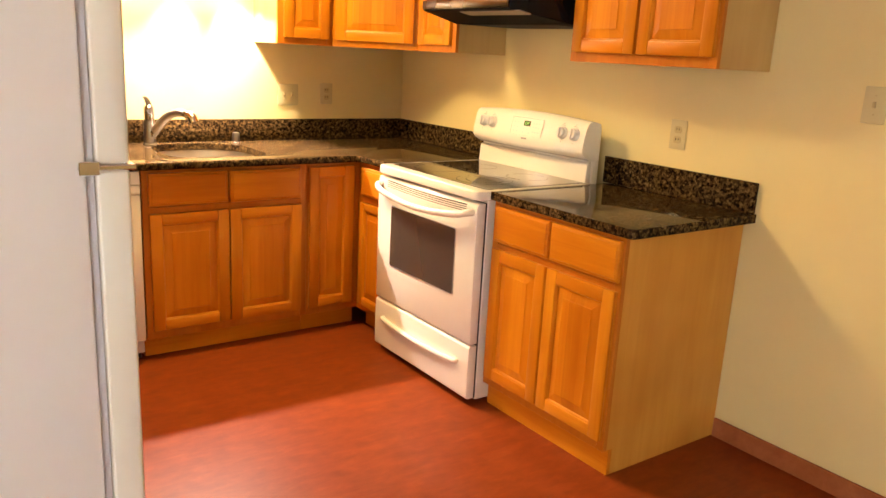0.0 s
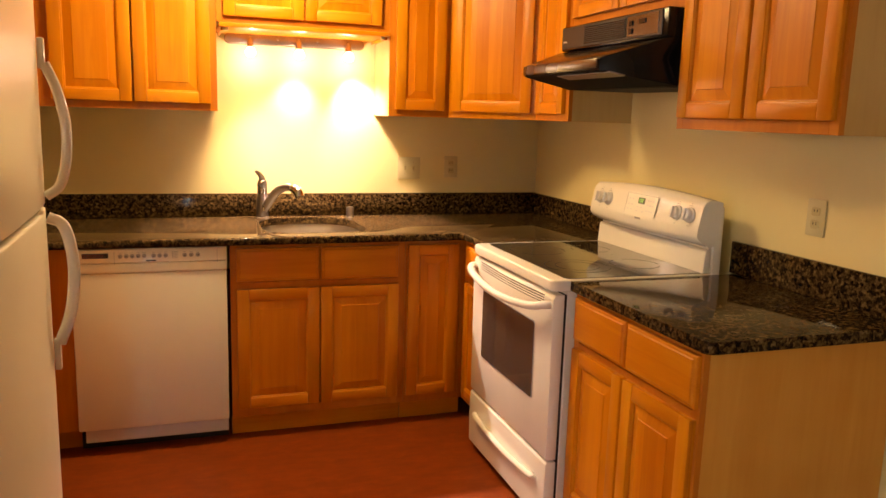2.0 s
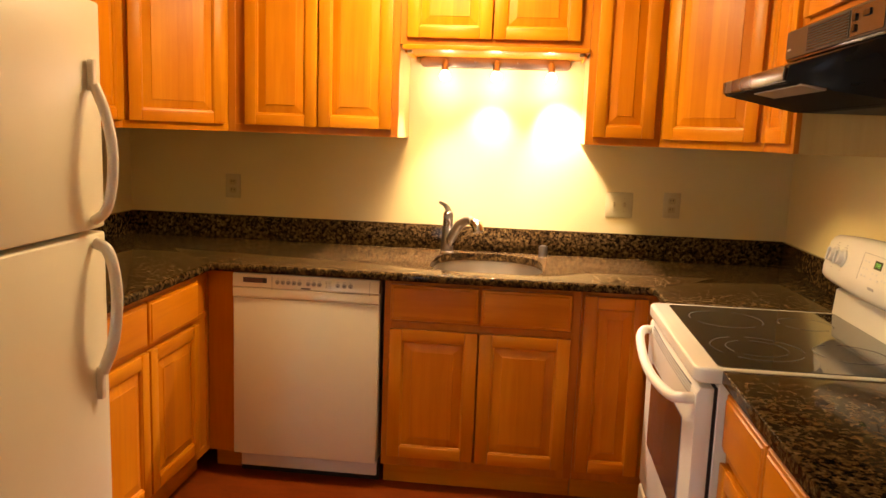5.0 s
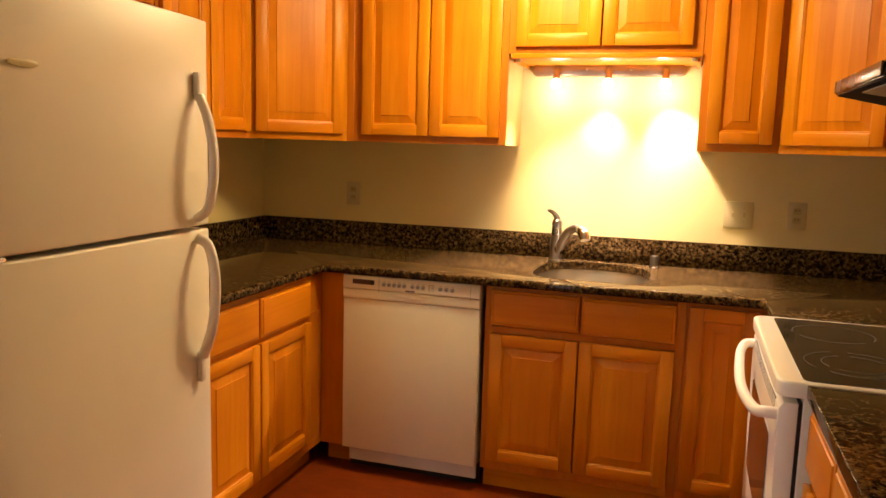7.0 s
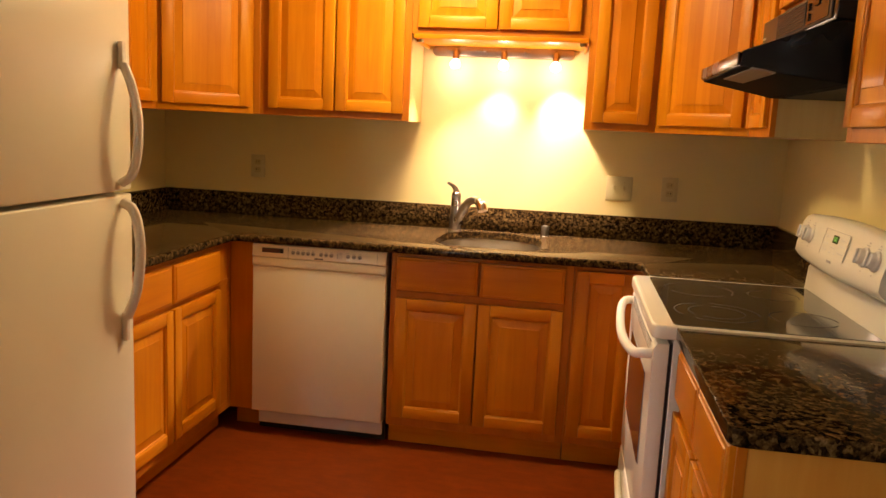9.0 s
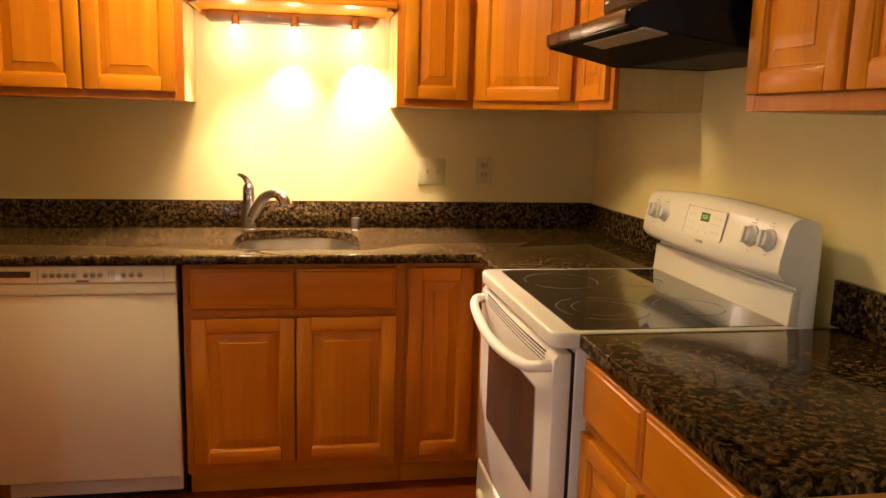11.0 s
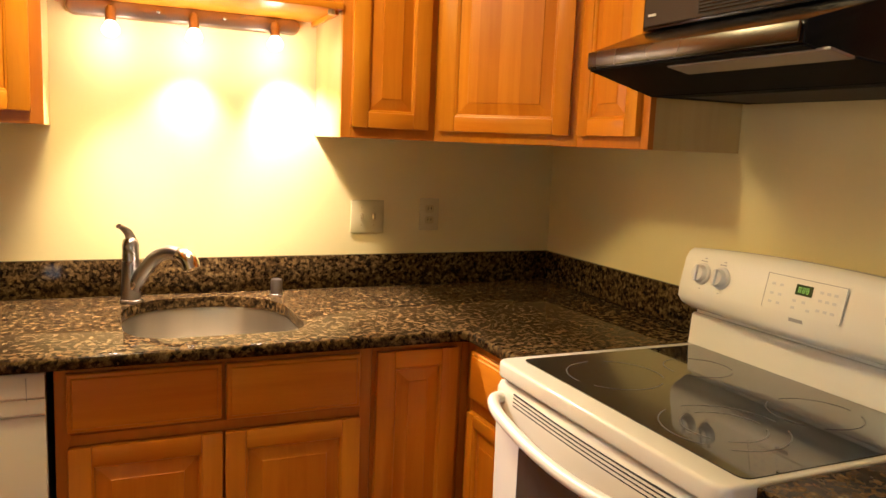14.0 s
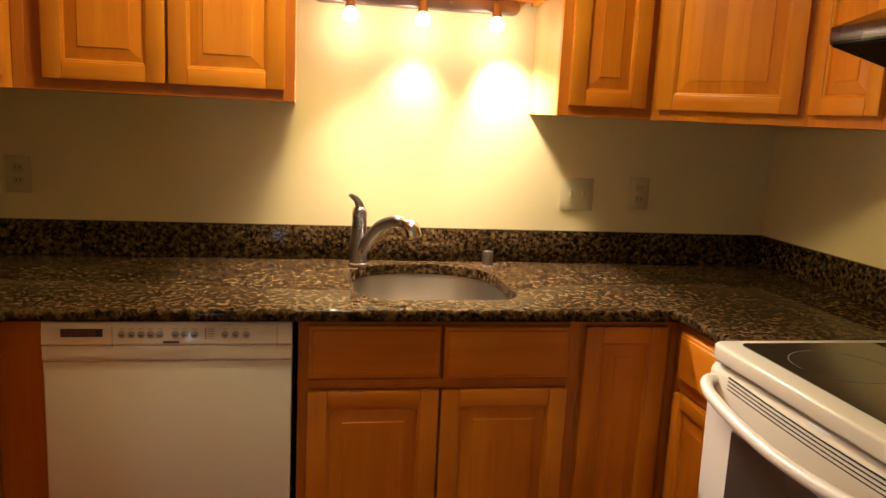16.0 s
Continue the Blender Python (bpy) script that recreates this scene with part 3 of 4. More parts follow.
SINK = rounded_outline([(-1.562, -0.585), (-1.092, -0.585), (-1.092, -0.085), (-1.562, -0.085)], [0.14, 0.10, 0.24, 0.22], 10)
granite_slab("countertop", [(-W + 0.002, -0.002), (-W + 0.002, -1.775), (-2.410, -1.775), (-2.410, -0.700), (-0.678, -0.700), (-0.678, -0.972), (-0.002, -0.972), (-0.002, -0.002)],
             [0, 0, 0, 0.02, 0.02, 0.0, 0, 0], "polished dark brown granite countertop with an undermount sink cutout", hole=SINK)
granite_slab("countertop", [(-0.674, -1.738), (-0.674, -2.462), (-0.002, -2.462), (-0.002, -1.738)], [0.004, 0.03, 0, 0], "polished dark brown granite countertop beside the range")


def backsplash(x0, x1, y0, y1):
    s = thing("backsplash", pose(x0, y1, 0.9105), "low polished dark brown granite backsplash along the wall", "backsplash", "granite backsplashes")
    part("slab", box(0, x1 - x0, y0 - y1, 0, 0, 0.115, 0.003, 2), GRANITE, s)


backsplash(-W + 0.002, -0.002, -0.021, -0.002)
backsplash(-W + 0.002, -W + 0.021, -1.775, -0.022)
backsplash(-0.021, -0.002, -0.990, -0.022)
backsplash(-0.021, -0.002, -2.456, -1.712)

# sink
sink = thing("sink", pose(0, 0, 0), "stainless steel undermount sink bowl set in granite", "sink")
c0 = Vector((-1.327, -0.335))
bm = bmesh.new()
loops = []
for z, k in ((0.8755, 1.05), (0.8755, 1.015), (0.868, 1.005), (0.75, 0.985), (0.715, 0.96), (0.700, 0.90), (0.695, 0.25)):
    loops.append([bm.verts.new((*(c0 + (Vector(v) - c0) * k), z)) for v in SINK])
for a, b in zip(loops, loops[1:]):
    for i in range(len(a)):
        j = (i + 1) % len(a)
        bm.faces.new((a[i], a[j], b[j], b[i]))
bm.faces.new(loops[-1])
bowl = part("bowl", tidy(bm), STEEL, sink, smooth=60)
part("drain", lathe([(0.045, 0.6955), (0.045, 0.699), (0.036, 0.700), (0.030, 0.697)], (-1.32, -0.33, 0)), CHROME, sink, "chrome drain ring")

# faucet
faucet = thing("faucet", pose(-1.528, -0.110, 0.910), "satin nickel pull-out faucet with a top lever", "faucet")
part("base_ring", lathe([(0.032, 0), (0.032, 0.006), (0.027, 0.010)]), NICKEL, faucet)
part("body", lathe([(0.028, 0.010), (0.027, 0.06), (0.0245, 0.11), (0.0245, 0.145), (0.0235, 0.160)]), NICKEL, faucet)
part("cap", lathe([(0.0245, 0.1605), (0.0245, 0.176), (0.020, 0.190), (0.011, 0.197)]), NICKEL, faucet)
lever = curve_points([(0.002, 0, 0.185), (-0.004, -0.008, 0.206), (-0.016, -0.026, 0.224), (-0.034, -0.054, 0.237)])
part("lever", tube(lever, [0.016 - 0.008 * i / (len(lever) - 1) for i in range(len(lever))], flat=0.7), NICKEL, faucet)
spout = curve_points([(0.006, -0.004, 0.040), (0.028, -0.034, 0.088), (0.062, -0.078, 0.143), (0.098, -0.126, 0.168), (0.126, -0.162, 0.168)])
part("spout", tube(spout, [0.0215 - 0.003 * i / (len(spout) - 1) for i in range(len(spout))]), NICKEL, faucet)
head = curve_points([(0.1265, -0.163, 0.1678), (0.147, -0.190, 0.156), (0.156, -0.202, 0.128)])
part("spray_head", tube(head, [0.020, 0.021, 0.0225, 0.0235, 0.024] + [0.024] * (len(head) - 5)), CHROME, faucet, "polished spray head")

soap = thing("air_gap", pose(-1.088, -0.105, 0.910), "small round brushed nickel air gap cap on the counter", "sink fitting")
part("cap", lathe([(0.022, 0.0), (0.022, 0.004), (0.0185, 0.006), (0.0185, 0.048), (0.017, 0.053), (0.012, 0.055)]), NICKEL, soap)


# ---- sink light bar ----
bar = thing("light_bar", pose(-1.349, 0, 1.778), "satin nickel wall light bar with three lit bulbs", "light fixture")
n = 10
half, r = 0.343, 0.026
outline = [(half - r + r * math.cos(a), r * math.sin(a)) for a in [-math.pi / 2 + math.pi * i / n for i in range(n + 1)]] + [(-half + r + r * math.cos(a), r * math.sin(a)) for a in [math.pi / 2 + math.pi * i / n for i in range(n + 1)]]
part("backplate", prism(outline, "y", -0.034, -0.002, 0.009, 3), BAR, bar)
for x in (-0.09, 0.105):
    part("finial", lathe([(0.006, -0.034), (0.006, -0.040), (0.003, -0.043)], (x, 0, 0.004), "y", 12), NICKEL, bar)
for x in BULBS:
    x += 1.349
    s = part("socket", lathe([(0.010, 0.004), (0.014, -0.004), (0.015, -0.034), (0.018, -0.044)], (x, -0.052, 0), "z"), BAR, bar)
    part("arm", tube([(x, -0.034, 0.0), (x, -0.044, 0.001), (x, -0.054, -0.003)], 0.010), NICKEL, bar)
    tilt = Matrix.Translation((x, -0.05, 0)) @ pose(0, 0, 0, -14) @ Matrix.Translation((-x, 0.05, 0))
    s.matrix_local = tilt
    b = part("bulb", lathe([(0.012, -0.0445), (0.017, -0.050), (0.0235, -0.064), (0.0240, -0.072), (0.018, -0.083), (0.006, -0.088)], (x, -0.052, 0), "z"), BULB, bar, "glowing reflector bulb")
    b.matrix_local = tilt
    b.visible_shadow = False

ceil = thing("ceiling_light", pose(-1.55, -0.85, CEILING), "round flush ceiling light with a white diffuser", "light fixture")
part("pan", lathe([(0.19, -0.001), (0.19, -0.03), (0.178, -0.034)], n=32), WHITE, ceil)
part("diffuser", lathe([(0.176, -0.0345), (0.170, -0.06), (0.12, -0.092), (0.03, -0.104)], n=32), DIFFUSER, ceil)


# ---- wall plates ----
def plate(at, w, kind, label):
    t = thing("wall_" + kind, at, label, "switch" if kind == "switch" else "outlet", "wall plates")
    part("cover", box(-w / 2, w / 2, -0.006, 0, -0.058, 0.058, 0.003, 2), PLATE, t)
    if kind == "switch":
        xs = (-0.023, 0.023) if w > 0.1 else (0,)
        for x in xs:
            part("toggle", box(x - 0.005, x + 0.005, -0.016, -0.006, -0.009, 0.011, 0.002, 1), TOGGLE, t)
            for z in (-0.030, 0.030):
                part("screw", lathe([(0.003, -0.006), (0.003, -0.0075), (0.001, -0.008)], (x, 0, z), "y", 8), TOGGLE, t)
    else:
        for z in (-0.020, 0.020):
            rec = part("receptacle", prism(rounded_outline([(-0.017, z - 0.014), (0.017, z - 0.014), (0.017, z + 0.014), (-0.017, z + 0.014)], [0.009] * 4, 3), "y", -0.008, -0.006), TOGGLE, t)
            for x in (-0.006, 0.006):
                part("slot", box(x - 0.0012, x + 0.0012, -0.0085, -0.008, z - 0.002, z + 0.007), DARK, rec)
        part("screw", lathe([(0.003, -0.006), (0.003, -0.0075), (0.001, -0.008)], (0, 0, 0), "y", 8), PLATE, t)


plate(pose(-0.750, -0.0005, 1.158), 0.122, "switch", "ivory double switch plate over the backsplash")
plate(pose(-0.514, -0.0005, 1.166), 0.076, "outlet", "ivory duplex outlet on the wall over the counter")
plate(pose(-2.596, -0.0005, 1.166), 0.076, "outlet", "ivory duplex outlet on the wall over the dishwasher")
plate(pose(-0.0005, -2.072, 1.158, 0, 0, -90), 0.076, "outlet", "ivory duplex outlet on the wall beside the range")
plate(pose(-0.0005, -2.812, 1.335, 0, 0, -90), 0.076, "switch", "ivory single switch plate past the cabinets")


# ---- dishwasher ----
dw = thing("dishwasher", pose(-2.328, -0.650, 0), "white built-in dishwasher with a slim control strip", "dishwasher")
DWW = 0.598
part("tub", box(0.004, DWW - 0.004, 0.0, 0.56, 0.10, 0.872), GASKET, dw)
part("door_panel", box(0, DWW, -0.036, -0.001, 0.112, 0.7740, 0.005, 3), DW_WHITE, dw)
cp = part("control_panel", prism([(-0.001, 0.816), (-0.040, 0.816), (-0.043, 0.821), (-0.042, 0.830), (-0.038, 0.868), (-0.034, 0.874), (-0.001, 0.874)], "x", 0, DWW, 0.002, 2), DW_GLOSS, dw, "white control strip")
part("handle_band", prism([(-0.001, 0.775), (-0.036, 0.775), (-0.040, 0.780), (-0.0395, 0.8148), (-0.001, 0.8148)], "x", 0, DWW, 0.002, 2), DW_WHITE, dw)
scoop = [(0.202 + 0.196 * i / 14, 0.8145 - 0.017 * math.sin(math.pi * i / 14)) for i in range(15)]
part("pull_scoop", prism(scoop, "y", -0.0425, -0.0392, 0.0012, 1), DW_WHITE, dw, "shallow curved finger pull")
part("vent", box(0.045, 0.142, -0.0425, -0.039, 0.838, 0.858), DARKPRINT, cp)
for i in range(7):
    for z in (0.841, 0.849):
        part("louvre", box(0.048 + i * 0.0132, 0.058 + i * 0.0132, -0.0450, -0.0426, z, z + 0.005), REDPRINT if i < 6 else DARK, cp)
xs = [0.186 + i * 0.0225 for i in range(5)] + [0.312, 0.335, 0.358] + [0.432, 0.458, 0.484]
for i, x in enumerate(xs):
    part("button", lathe([(0.0090, -0.040), (0.0090, -0.0432), (0.0072, -0.0442)], (x, 0, 0.844), "y", 14), BUTTON, cp)
    part("button_mark", box(x - 0.0035, x + 0.0035, -0.0449, -0.0441, 0.8415, 0.8445), DARKPRINT, cp)
    part("legend", box(x - 0.006, x + 0.006, -0.0405, -0.0388, 0.857, 0.8585), GREYTEXT, cp)
for i in range(5):
    part("indicator", box(0.383, 0.387, -0.0424, -0.0400, 0.832 + i * 0.0062, 0.8345 + i * 0.0062), DARKPRINT, cp)
    part("legend", box(0.391, 0.406, -0.0424, -0.0400, 0.832 + i * 0.0062, 0.834 + i * 0.0062), GREYTEXT, cp)
part("badge", box(0.283, 0.322, -0.0442, -0.0410, 0.822, 0.8275), DARKPRINT, cp)
part("seam", box(0.560, 0.5615, -0.0430, -0.0385, 0.812, 0.866), GREYTEXT, cp)
part("seam", box(0.163, 0.1645, -0.0430, -0.0385, 0.812, 0.866), GREYTEXT, cp)
part("kick_panel", box(0.022, DWW - 0.002, -0.006, 0.012, 0.048, 0.106, 0.002, 1), KICK, dw, "pale grey kick panel")
# Dark sheet under the door, standing for the shade of the toe recess.
part("toe_recess", box(0.0, DWW, 0.058, 0.062, 0.0, 0.10), DARK, dw)


# ---- range ----
RY0, RW = -0.976, 0.758
rng = thing("range", pose(-0.70, RY0, 0, 0, 0, -90), "white freestanding electric range with black glass cooktop", "range")
# in the range's frame x runs along the front, y from the front to the wall
part("body", box(0.004, RW - 0.004, 0.022, 0.584, 0.02, 0.872, 0.003, 1), WHITE, rng)
for x in (0.05, RW - 0.05):
    for y in (0.08, 0.56):
        part("foot", lathe([(0.018, 0), (0.018, 0.012), (0.012, 0.020)], (x, y, 0), "z", 12), DARK, rng)
# Near-black strip paints the gap's shade between oven door and body.
part("gap_trim", box(0.006, RW - 0.006, 0.0135, 0.0215, 0.03, 0.860), DARK, rng, "dark strip put in as shade in the gap behind the oven door")
frame_bm = prism(rounded_outline([(0.0, -0.038), (RW, -0.038), (RW, 0.612), (0.0, 0.612)], [0.040, 0.040, 0, 0], 7), "z", 0.8722, 0.912, 0.008, 3)
top = part("cooktop_frame", frame_bm, WHITE, rng)
glass = part("cooktop_glass", prism(rounded_outline([(0.034, 0.020), (RW - 0.016, 0.020), (RW - 0.016, 0.553), (0.034, 0.553)], [0.022, 0.022, 0.004, 0.004], 5), "z", 0.9122, 0.9142), COOKGLASS, rng, "black ceramic glass hob")


def ring(cx, cy, r, w=0.0030):
    bm = bmesh.new()
    n = 48
    a = [[bm.verts.new((cx + rr * math.cos(2 * math.pi * i / n), cy + rr * math.sin(2 * math.pi * i / n), 0.9146)) for i in range(n)] for rr in (r, r + w)]
    for i in range(n):
        j = (i + 1) % n
        if (i + int(cx * 40)) % 16 < 13:
            bm.faces.new((a[0][i], a[0][j], a[1][j], a[1][i]))
    for v in [v for v in bm.verts if not v.link_faces]:
        bm.verts.remove(v)
    part("burner_mark", tidy(bm), RING, glass, smooth=0)


for cx, cy, r in ((0.205, 0.165, 0.108), (0.545, 0.165, 0.118), (0.545, 0.165, 0.078), (0.215, 0.400, 0.078), (0.545, 0.405, 0.090)):
    ring(cx, cy, r)

# oven door, swelling slightly at the top
door_prof = [(0.013, 0.272), (-0.022, 0.272), (-0.026, 0.280), (-0.028, 0.60), (-0.030, 0.800), (-0.029, 0.845), (-0.020, 0.860), (0.013, 0.860)]
od = part("oven_door", prism(door_prof, "x", 0.004, RW - 0.004, 0.003, 2), WHITE, rng)
part("window_frame", prism(rounded_outline([(0.122, 0.452), (0.624, 0.452), (0.624, 0.738), (0.122, 0.738)], [0.012] * 4, 4), "y", -0.0305, -0.026), GREYTEXT, od)
part("window_glass", prism(rounded_outline([(0.126, 0.456), (0.620, 0.456), (0.620, 0.734), (0.126, 0.734)], [0.010] * 4, 4), "y", -0.0318, -0.0306), OVENGLASS, od, "dark oven window")
hp = curve_points([(0.030, -0.026, 0.824), (0.036, -0.054, 0.822), (0.09, -0.072, 0.808), (0.24, -0.083, 0.792), (0.379, -0.087, 0.787), (0.52, -0.083, 0.792), (0.668, -0.072, 0.808), (0.722, -0.054, 0.822), (0.728, -0.026, 0.824)], 6)
part("handle", tube(hp, 0.0145, 14), HANDLE, od)
for row in range(4):
    slot = [(0.085 + 0.600 * i / 16, -0.0280, 0.820 + row * 0.0090 - 0.006 * math.sin(math.pi * i / 16)) for i in range(17)]
    part("vent_slot", tube(slot, 0.0024, 6), DARK, od)
dp = [(0.013, 0.030), (-0.020, 0.030), (-0.026, 0.038), (-0.028, 0.150), (-0.026, 0.256), (-0.020, 0.264), (0.013, 0.264)]
sd = part("storage_drawer", prism(dp, "x", 0.004, RW - 0.004, 0.003, 2), WHITE, rng)
gp = curve_points([(0.085, -0.028, 0.186), (0.11, -0.036, 0.176), (0.38, -0.042, 0.166), (0.65, -0.036, 0.176), (0.675, -0.028, 0.186)], 6)
part("grip", tube(gp, 0.012, 10), WHITE, sd)

# back guard with its console
part("riser", prism([(0.553, 0.9125), (0.556, 0.922), (0.561, 0.992), (0.566, 0.998), (0.584, 0.998), (0.584, 0.9125)], "x", 0.004, RW - 0.008, 0.003, 2), WHITE, rng)
part("back_housing", box(0.001, RW - 0.001, 0.5865, 0.622, 0.06, 1.150, 0.004, 2), WHITE, rng)
part("console_neck", box(0.012, RW - 0.012, 0.572, 0.5863, 0.9985, 1.0085), WHITE, rng)
console = bmesh.new()
nseg = 14
cols = []
for i in range(nseg + 1):
    u = i / nseg
    x = u * RW
    arch = 0.016 * (1 - (2 * u - 1) ** 2)
    bow = -0.012 * (1 - (2 * u - 1) ** 2)
    prof = [(0.612, 1.009), (0.562, 1.009), (0.526 + bow, 1.029 - arch * 0.6), (0.512 + bow, 1.047 - arch * 0.6), (0.514 + bow, 1.075), (0.530 + bow * 0.7, 1.150 + arch * 0.6), (0.540 + bow * 0.5, 1.165 + arch), (0.555, 1.174 + arch), (0.590, 1.172 + arch), (0.612, 1.165)]
    cols.append([console.verts.new((x, y, z)) for y, z in prof])
for a, b in zip(cols, cols[1:]):
    for i in range(len(a)):
        j = (i + 1) % len(a)
        console.faces.new((a[i], a[j], b[j], b[i]))
console.faces.new(cols[0])
console.faces.new(cols[-1])
con = part("console", tidy(console), WHITE, rng, smooth=50)


def on_console(u, z):
    """A place on the sloped face of the console."""
    bow = -0.012 * (1 - (2 * u / RW - 1) ** 2)
    k = (z - 1.075) / (0.075 + 0.6 * 0.016 * (1 - (2 * u / RW - 1) ** 2))
    return 0.514 + bow + k * (0.016 - 0.3 * bow)


LEAN_C = -12.0
for u in (0.078, 0.148, 0.628, 0.698):
    z = 1.116
    y = on_console(u, z)
    k = part("knob", lathe([(0.028, 0.0), (0.028, -0.006), (0.0225, -0.010), (0.0215, -0.020), (0.019, -0.023)], (0, 0, 0), "y", 24), KNOBWHITE, con, "grey control knob")
    k.matrix_local = pose(u, y + 0.001, z, LEAN_C)
    part("pointer", box(-0.0045, 0.0045, -0.030, -0.0225, -0.021, 0.021, 0.002, 1), KNOB, k)
    m = part("mark", box(-0.003, 0.003, -0.0008, 0.0008, -0.001, 0.001), GREYTEXT, con)
    m.matrix_local = pose(u, on_console(u, 1.079) - 0.0006, 1.079, LEAN_C)
    for dx, dz, wide in ((0, 0.157, 0.004), (-0.004, 0.149, 0.010)):
        m = part("mark", box(-wide, wide, -0.0008, 0.0008, -0.0012, 0.0012), GREYTEXT, con)
        m.matrix_local = pose(u + dx, on_console(u, 1.0 + dz) - 0.0006, 1.0 + dz, LEAN_C)
u = 0.400
panel = part("keypad", prism(rounded_outline([(-0.105, -0.040), (0.105, -0.040), (0.105, 0.040), (-0.105, 0.040)], [0.008] * 4, 3), "y", -0.0015, 0.0005), WHITE, con, "white keypad panel")
panel.matrix_local = pose(u, on_console(u, 1.118) - 0.0016, 1.118, LEAN_C)
line = bmesh.new()
for a, b, c, d in ((-0.106, 0.106, 0.0395, 0.041), (-0.106, -0.1045, -0.040, 0.040), (0.1045, 0.106, -0.040, 0.040)):
    box(a, b, -0.0022, -0.0012, c, d, bm=line)
part("outline", line, GREYTEXT, panel, smooth=0)
part("display", box(-0.022, 0.022, -0.0028, -0.0014, 0.004, 0.028), LEDBACK, panel, "green clock display")
digits = bmesh.new()
for k, segs in enumerate(("abcdefg", "abcdefg", "abcdefg")):
    x0 = -0.014 + k * 0.0105
    for s in segs:
        a = {"a": (0, 0.006, 0.0115, 0.0125), "b": (0.005, 0.006, 0.006, 0.012), "c": (0.005, 0.006, 0.0, 0.006), "d": (0, 0.006, -0.0005, 0.0005), "e": (0, 0.001, 0, 0.006), "f": (0, 0.001, 0.006, 0.012), "g": (0, 0.006, 0.0055, 0.0065)}[s]
        box(x0 + a[0], x0 + a[1], -0.0034, -0.0029, 0.010 + a[2], 0.010 + a[3], bm=digits)
part("digits", digits, LED, panel, smooth=0)
for i, (x, z) in enumerate([(x, z) for x in (-0.085, -0.062) for z in (0.018, -0.004, -0.024)] + [(x, z) for x in (0.045, 0.063, 0.081) for z in (0.020, 0.002, -0.020)] + [(-0.02, -0.010), (0.005, -0.010), (-0.02, -0.026), (0.02, -0.026)]):
    part("key", box(x - 0.005, x + 0.005, -0.0024, -0.0013, z - 0.003, z + 0.003, 0.0005, 1), KICK, panel)
badge = part("badge", box(-0.018, 0.018, -0.001, 0.0005, -0.004, 0.004), GREYTEXT, con)
badge.matrix_local = pose(0.395, on_console(0.395, 1.066) - 0.0006, 1.066, 8)


# ---- range hood ----
hood = thing("range_hood", pose(-0.002, -0.970, 0, 0, 0, -90), "black under-cabinet range hood with a flared lip", "range hood")
HW = 0.762
# frame: x along the hood, y = 0 at the wall plane, so the room side is negative
shell = bmesh.new()
stations = []
for x, inset in ((0.0, 0.0), (HW, 0.0)):
    stations.append([shell.verts.new((x, y, z)) for y, z in ((0.0, 1.566), (0.0, 1.718), (-0.340, 1.718), (-0.375, 1.712))])
lip_top = [shell.verts.new((x, -0.560, 1.647)) for x in (0.070, HW - 0.090)]
lip_bot = [shell.verts.new((x, -0.566, 1.608)) for x in (0.068, HW - 0.088)]
corner_b = [shell.verts.new((x, -0.330, 1.566)) for x in (0.0, HW)]
a, b = stations
shell.faces.new((a[1], b[1], b[2], a[2]))
shell.faces.new((a[2], b[2], b[3], a[3]))
shell.faces.new((a[3], b[3], lip_top[1], lip_top[0]))
shell.faces.new((lip_top[0], lip_top[1], lip_bot[1], lip_bot[0]))
shell.faces.new((a[0], a[1], a[2], a[3], lip_top[0], lip_bot[0], corner_b[0]))
shell.faces.new((b[0], b[1], b[2], b[3], lip_top[1], lip_bot[1], corner_b[1]))
shell.faces.new((lip_bot[0], lip_bot[1], corner_b[1], corner_b[0]))
shell.faces.new((corner_b[0], corner_b[1], b[0], a[0]))
shell.faces.new((a[0], a[1], b[1], b[0]))
canopy = part("canopy", tidy(shell, 0.003, 2), BLACK, hood)
part("lip", box(0.074, HW - 0.094, -0.571, -0.5635, 1.611, 1.645, 0.003, 2), HOODLIP, hood, "dark metallic front lip")
part("blower_box", box(0.0, HW, -0.366, 0.0, 1.7185, 1.8155, 0.006, 2), BLACK, hood)
face = part("control_face", box(0.012, HW - 0.03, -0.372, -0.3665, 1.727, 1.810, 0.002, 1), BLACK_TRIM, hood, "brown-black control face")
part("grille", box(0.205, 0.510, -0.3745, -0.372, 1.733, 1.804), DARK, face)
for i in range(9):
    part("louvre", box(0.210, 0.505, -0.3765, -0.3746, 1.736 + i * 0.0074, 1.739 + i * 0.0074), BLACK, face)
part("switch_plate", box(0.520, 0.715, -0.3742, -0.372, 1.733, 1.804, 0.001, 1), HOODLIP, face)
for z in (1.753, 1.780):
    part("rocker", box(0.538, 0.558, -0.379, -0.3744, z - 0.009, z + 0.009, 0.001, 1), BLACK, face)
part("rocker", box(0.600, 0.640, -0.378, -0.3744, 1.774, 1.790, 0.001, 1), BLACK, face)
lens = part("light_lens", box(-0.16, 0.23, -0.030, 0.030, -0.0015, 0.004, 0.001, 1), LENS, hood, "clouded white lamp lens under the hood")
lens.matrix_local = pose(0.475, -0.510, 1.5935, -10)
pan = bmesh.new()
low = [pan.verts.new(p) for p in ((0.072, -0.560, 1.604), (HW - 0.092, -0.560, 1.604), (HW - 0.004, -0.330, 1.5635), (0.004, -0.330, 1.5635))]
high = [pan.verts.new((v.co.x, v.co.y, v.co.z + 0.004)) for v in low]
pan.faces.new(low)
pan.faces.new(high)
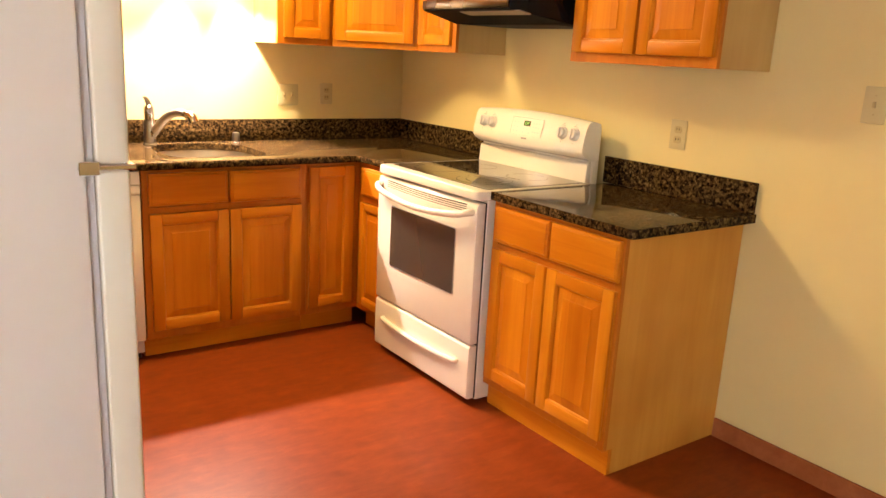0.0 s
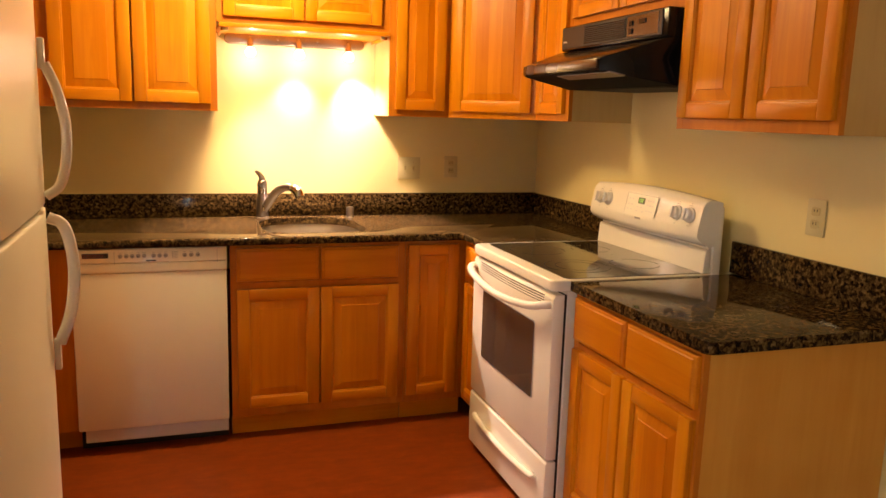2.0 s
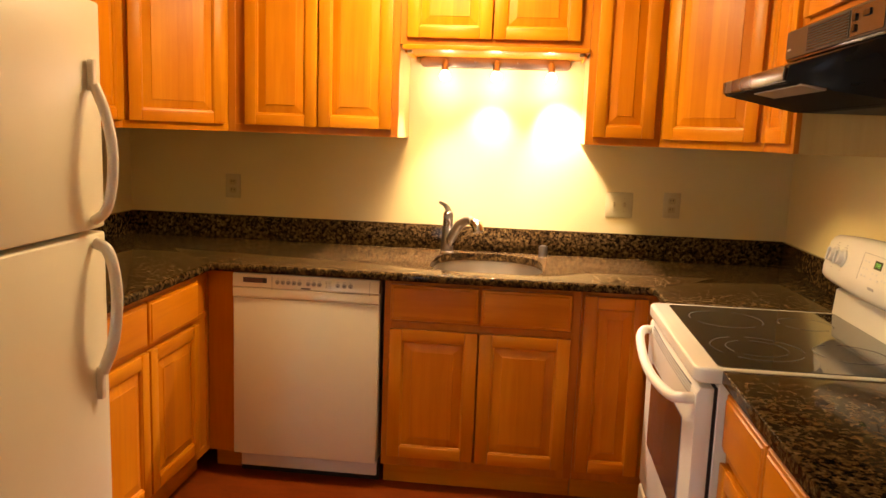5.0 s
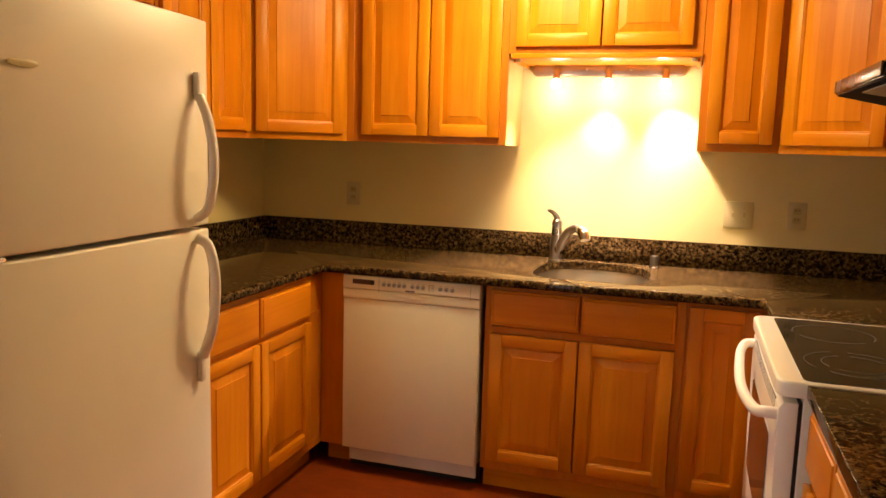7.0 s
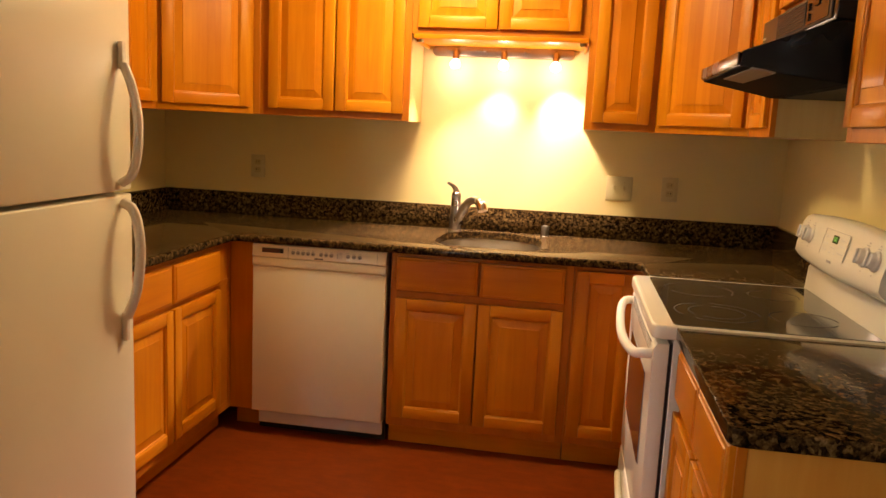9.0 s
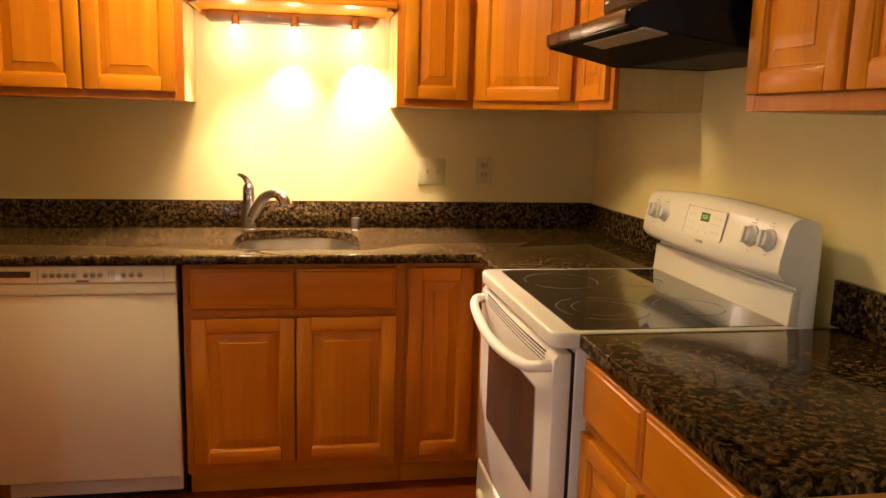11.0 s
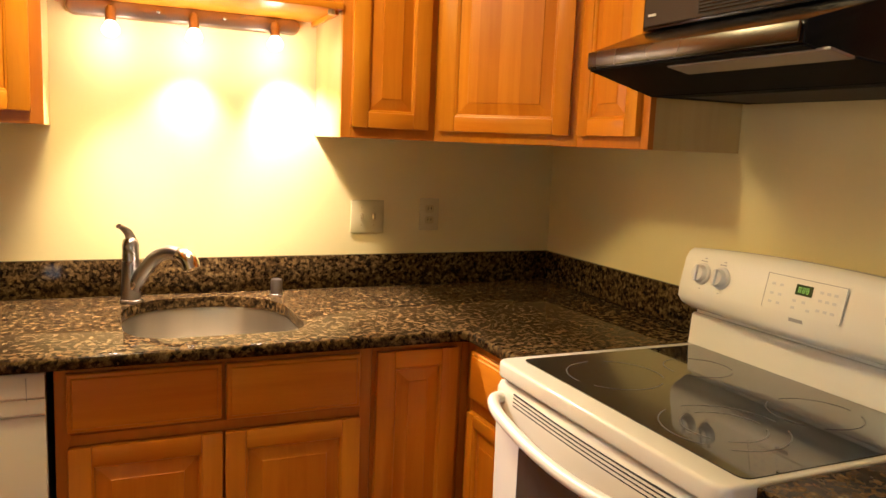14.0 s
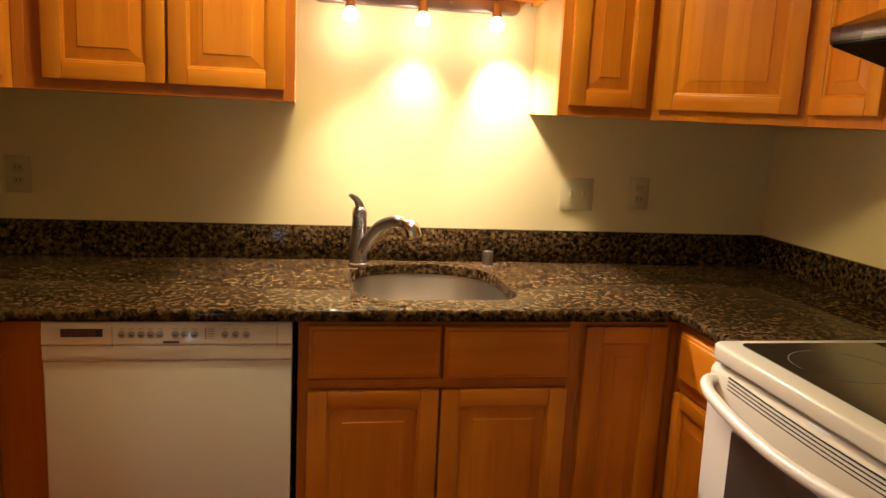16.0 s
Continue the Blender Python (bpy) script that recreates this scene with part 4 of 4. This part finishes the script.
for i in range(4):
    pan.faces.new((low[i], low[(i + 1) % 4], high[(i + 1) % 4], high[i]))
part("under_pan", tidy(pan), UNDER, hood, "matt black underside", smooth=0)
part("rear_pan", box(0.004, HW - 0.004, -0.329, -0.002, 1.5620, 1.5655), UNDER, hood)
part("filter", box(0.10, HW - 0.08, -0.30, -0.04, 1.5585, 1.5616, 0.001, 1), MESHGREY, hood)
part("badge", box(0.03, 0.058, -0.3742, -0.3722, 1.750, 1.756), KICK, face)


# ---- fridge ----
FW = 0.758
fr = thing("fridge", pose(-2.192, -2.540, 0, 0, 0, 91.5), "white top-freezer fridge with curved handles", "refrigerator")
# frame: x along the front, y = 0 at the doors' face, the wall behind at positive y
part("cabinet_shell", box(0.004, FW - 0.004, 0.092, 0.87, 0.03, 1.722, 0.006, 2), FRIDGE_SIDE, fr, "white textured side")
part("gasket", box(0.012, FW - 0.012, 0.077, 0.0915, 0.10, 1.716), GASKET, fr, "grey door gasket")
part("plinth", box(0.02, FW - 0.02, 0.085, 0.14, 0.02, 0.095, 0.003, 1), KICK, fr)
for x in (0.06, FW - 0.06):
    for y in (0.12, 0.80):
        part("foot", lathe([(0.02, 0), (0.02, 0.02), (0.014, 0.03)], (x, y, 0), "z", 12), DARK, fr)


def fridge_door(z0, z1):
    pts = []
    n = 12
    for i in range(n + 1):
        u = i / n
        pts.append((u * FW, 0.016 - 0.016 * (1 - (2 * u - 1) ** 4)))
    pts += [(FW, 0.075), (0.0, 0.075)]
    return part("door", prism(pts, "z", z0, z1, 0.006, 3), FRIDGE, fr)


SPLIT = 1.186
lower = fridge_door(0.105, SPLIT - 0.006)
upper = fridge_door(SPLIT + 0.006, 1.738)
part("badge", lathe([(0.040, -0.0005), (0.038, -0.003), (0.030, -0.004)], (0, 0, 0), "y", 24), PLATE, upper)
for o in upper.children:
    o.matrix_local = Matrix.Translation((0.118, 0.004, 1.562)) @ Matrix.Diagonal((1.0, 1.0, 0.22, 1.0))
hx = FW - 0.076
up = curve_points([(hx, 0.002, SPLIT + 0.028), (hx, -0.030, SPLIT + 0.055), (hx, -0.047, SPLIT + 0.12), (hx, -0.050, SPLIT + 0.205), (hx, -0.034, SPLIT + 0.29), (hx, -0.010, SPLIT + 0.352)], 6)
part("handle", tube(up, 0.0145, 14, 0.85), HANDLE, upper)
part("handle_mount", box(hx - 0.010, hx + 0.010, -0.012, 0.004, SPLIT + 0.338, SPLIT + 0.412, 0.004, 2), HANDLE, upper)
lo = curve_points([(hx, 0.002, SPLIT - 0.025), (hx, -0.030, SPLIT - 0.043), (hx, -0.047, SPLIT - 0.10), (hx, -0.051, SPLIT - 0.18), (hx, -0.038, SPLIT - 0.275), (hx, -0.010, SPLIT - 0.352)], 6)
part("handle", tube(lo, 0.0145, 14, 0.85), HANDLE, lower)
part("handle_mount", box(hx - 0.010, hx + 0.010, -0.012, 0.004, SPLIT - 0.422, SPLIT - 0.338, 0.004, 2), HANDLE, lower)
hinge = part("hinge", box(-0.006, 0.060, 0.004, 0.106, SPLIT - 0.005, SPLIT + 0.005, 0.002, 1), CHROME, fr, "chrome middle hinge")
part("bracket", box(-0.008, -0.0045, 0.070, 0.106, SPLIT - 0.013, SPLIT + 0.013, 0.002, 1), CHROME, hinge)
part("pin", lathe([(0.010, SPLIT - 0.0058), (0.010, SPLIT + 0.0058)], (0.02, 0.02, 0), "z", 12), CHROME, hinge)
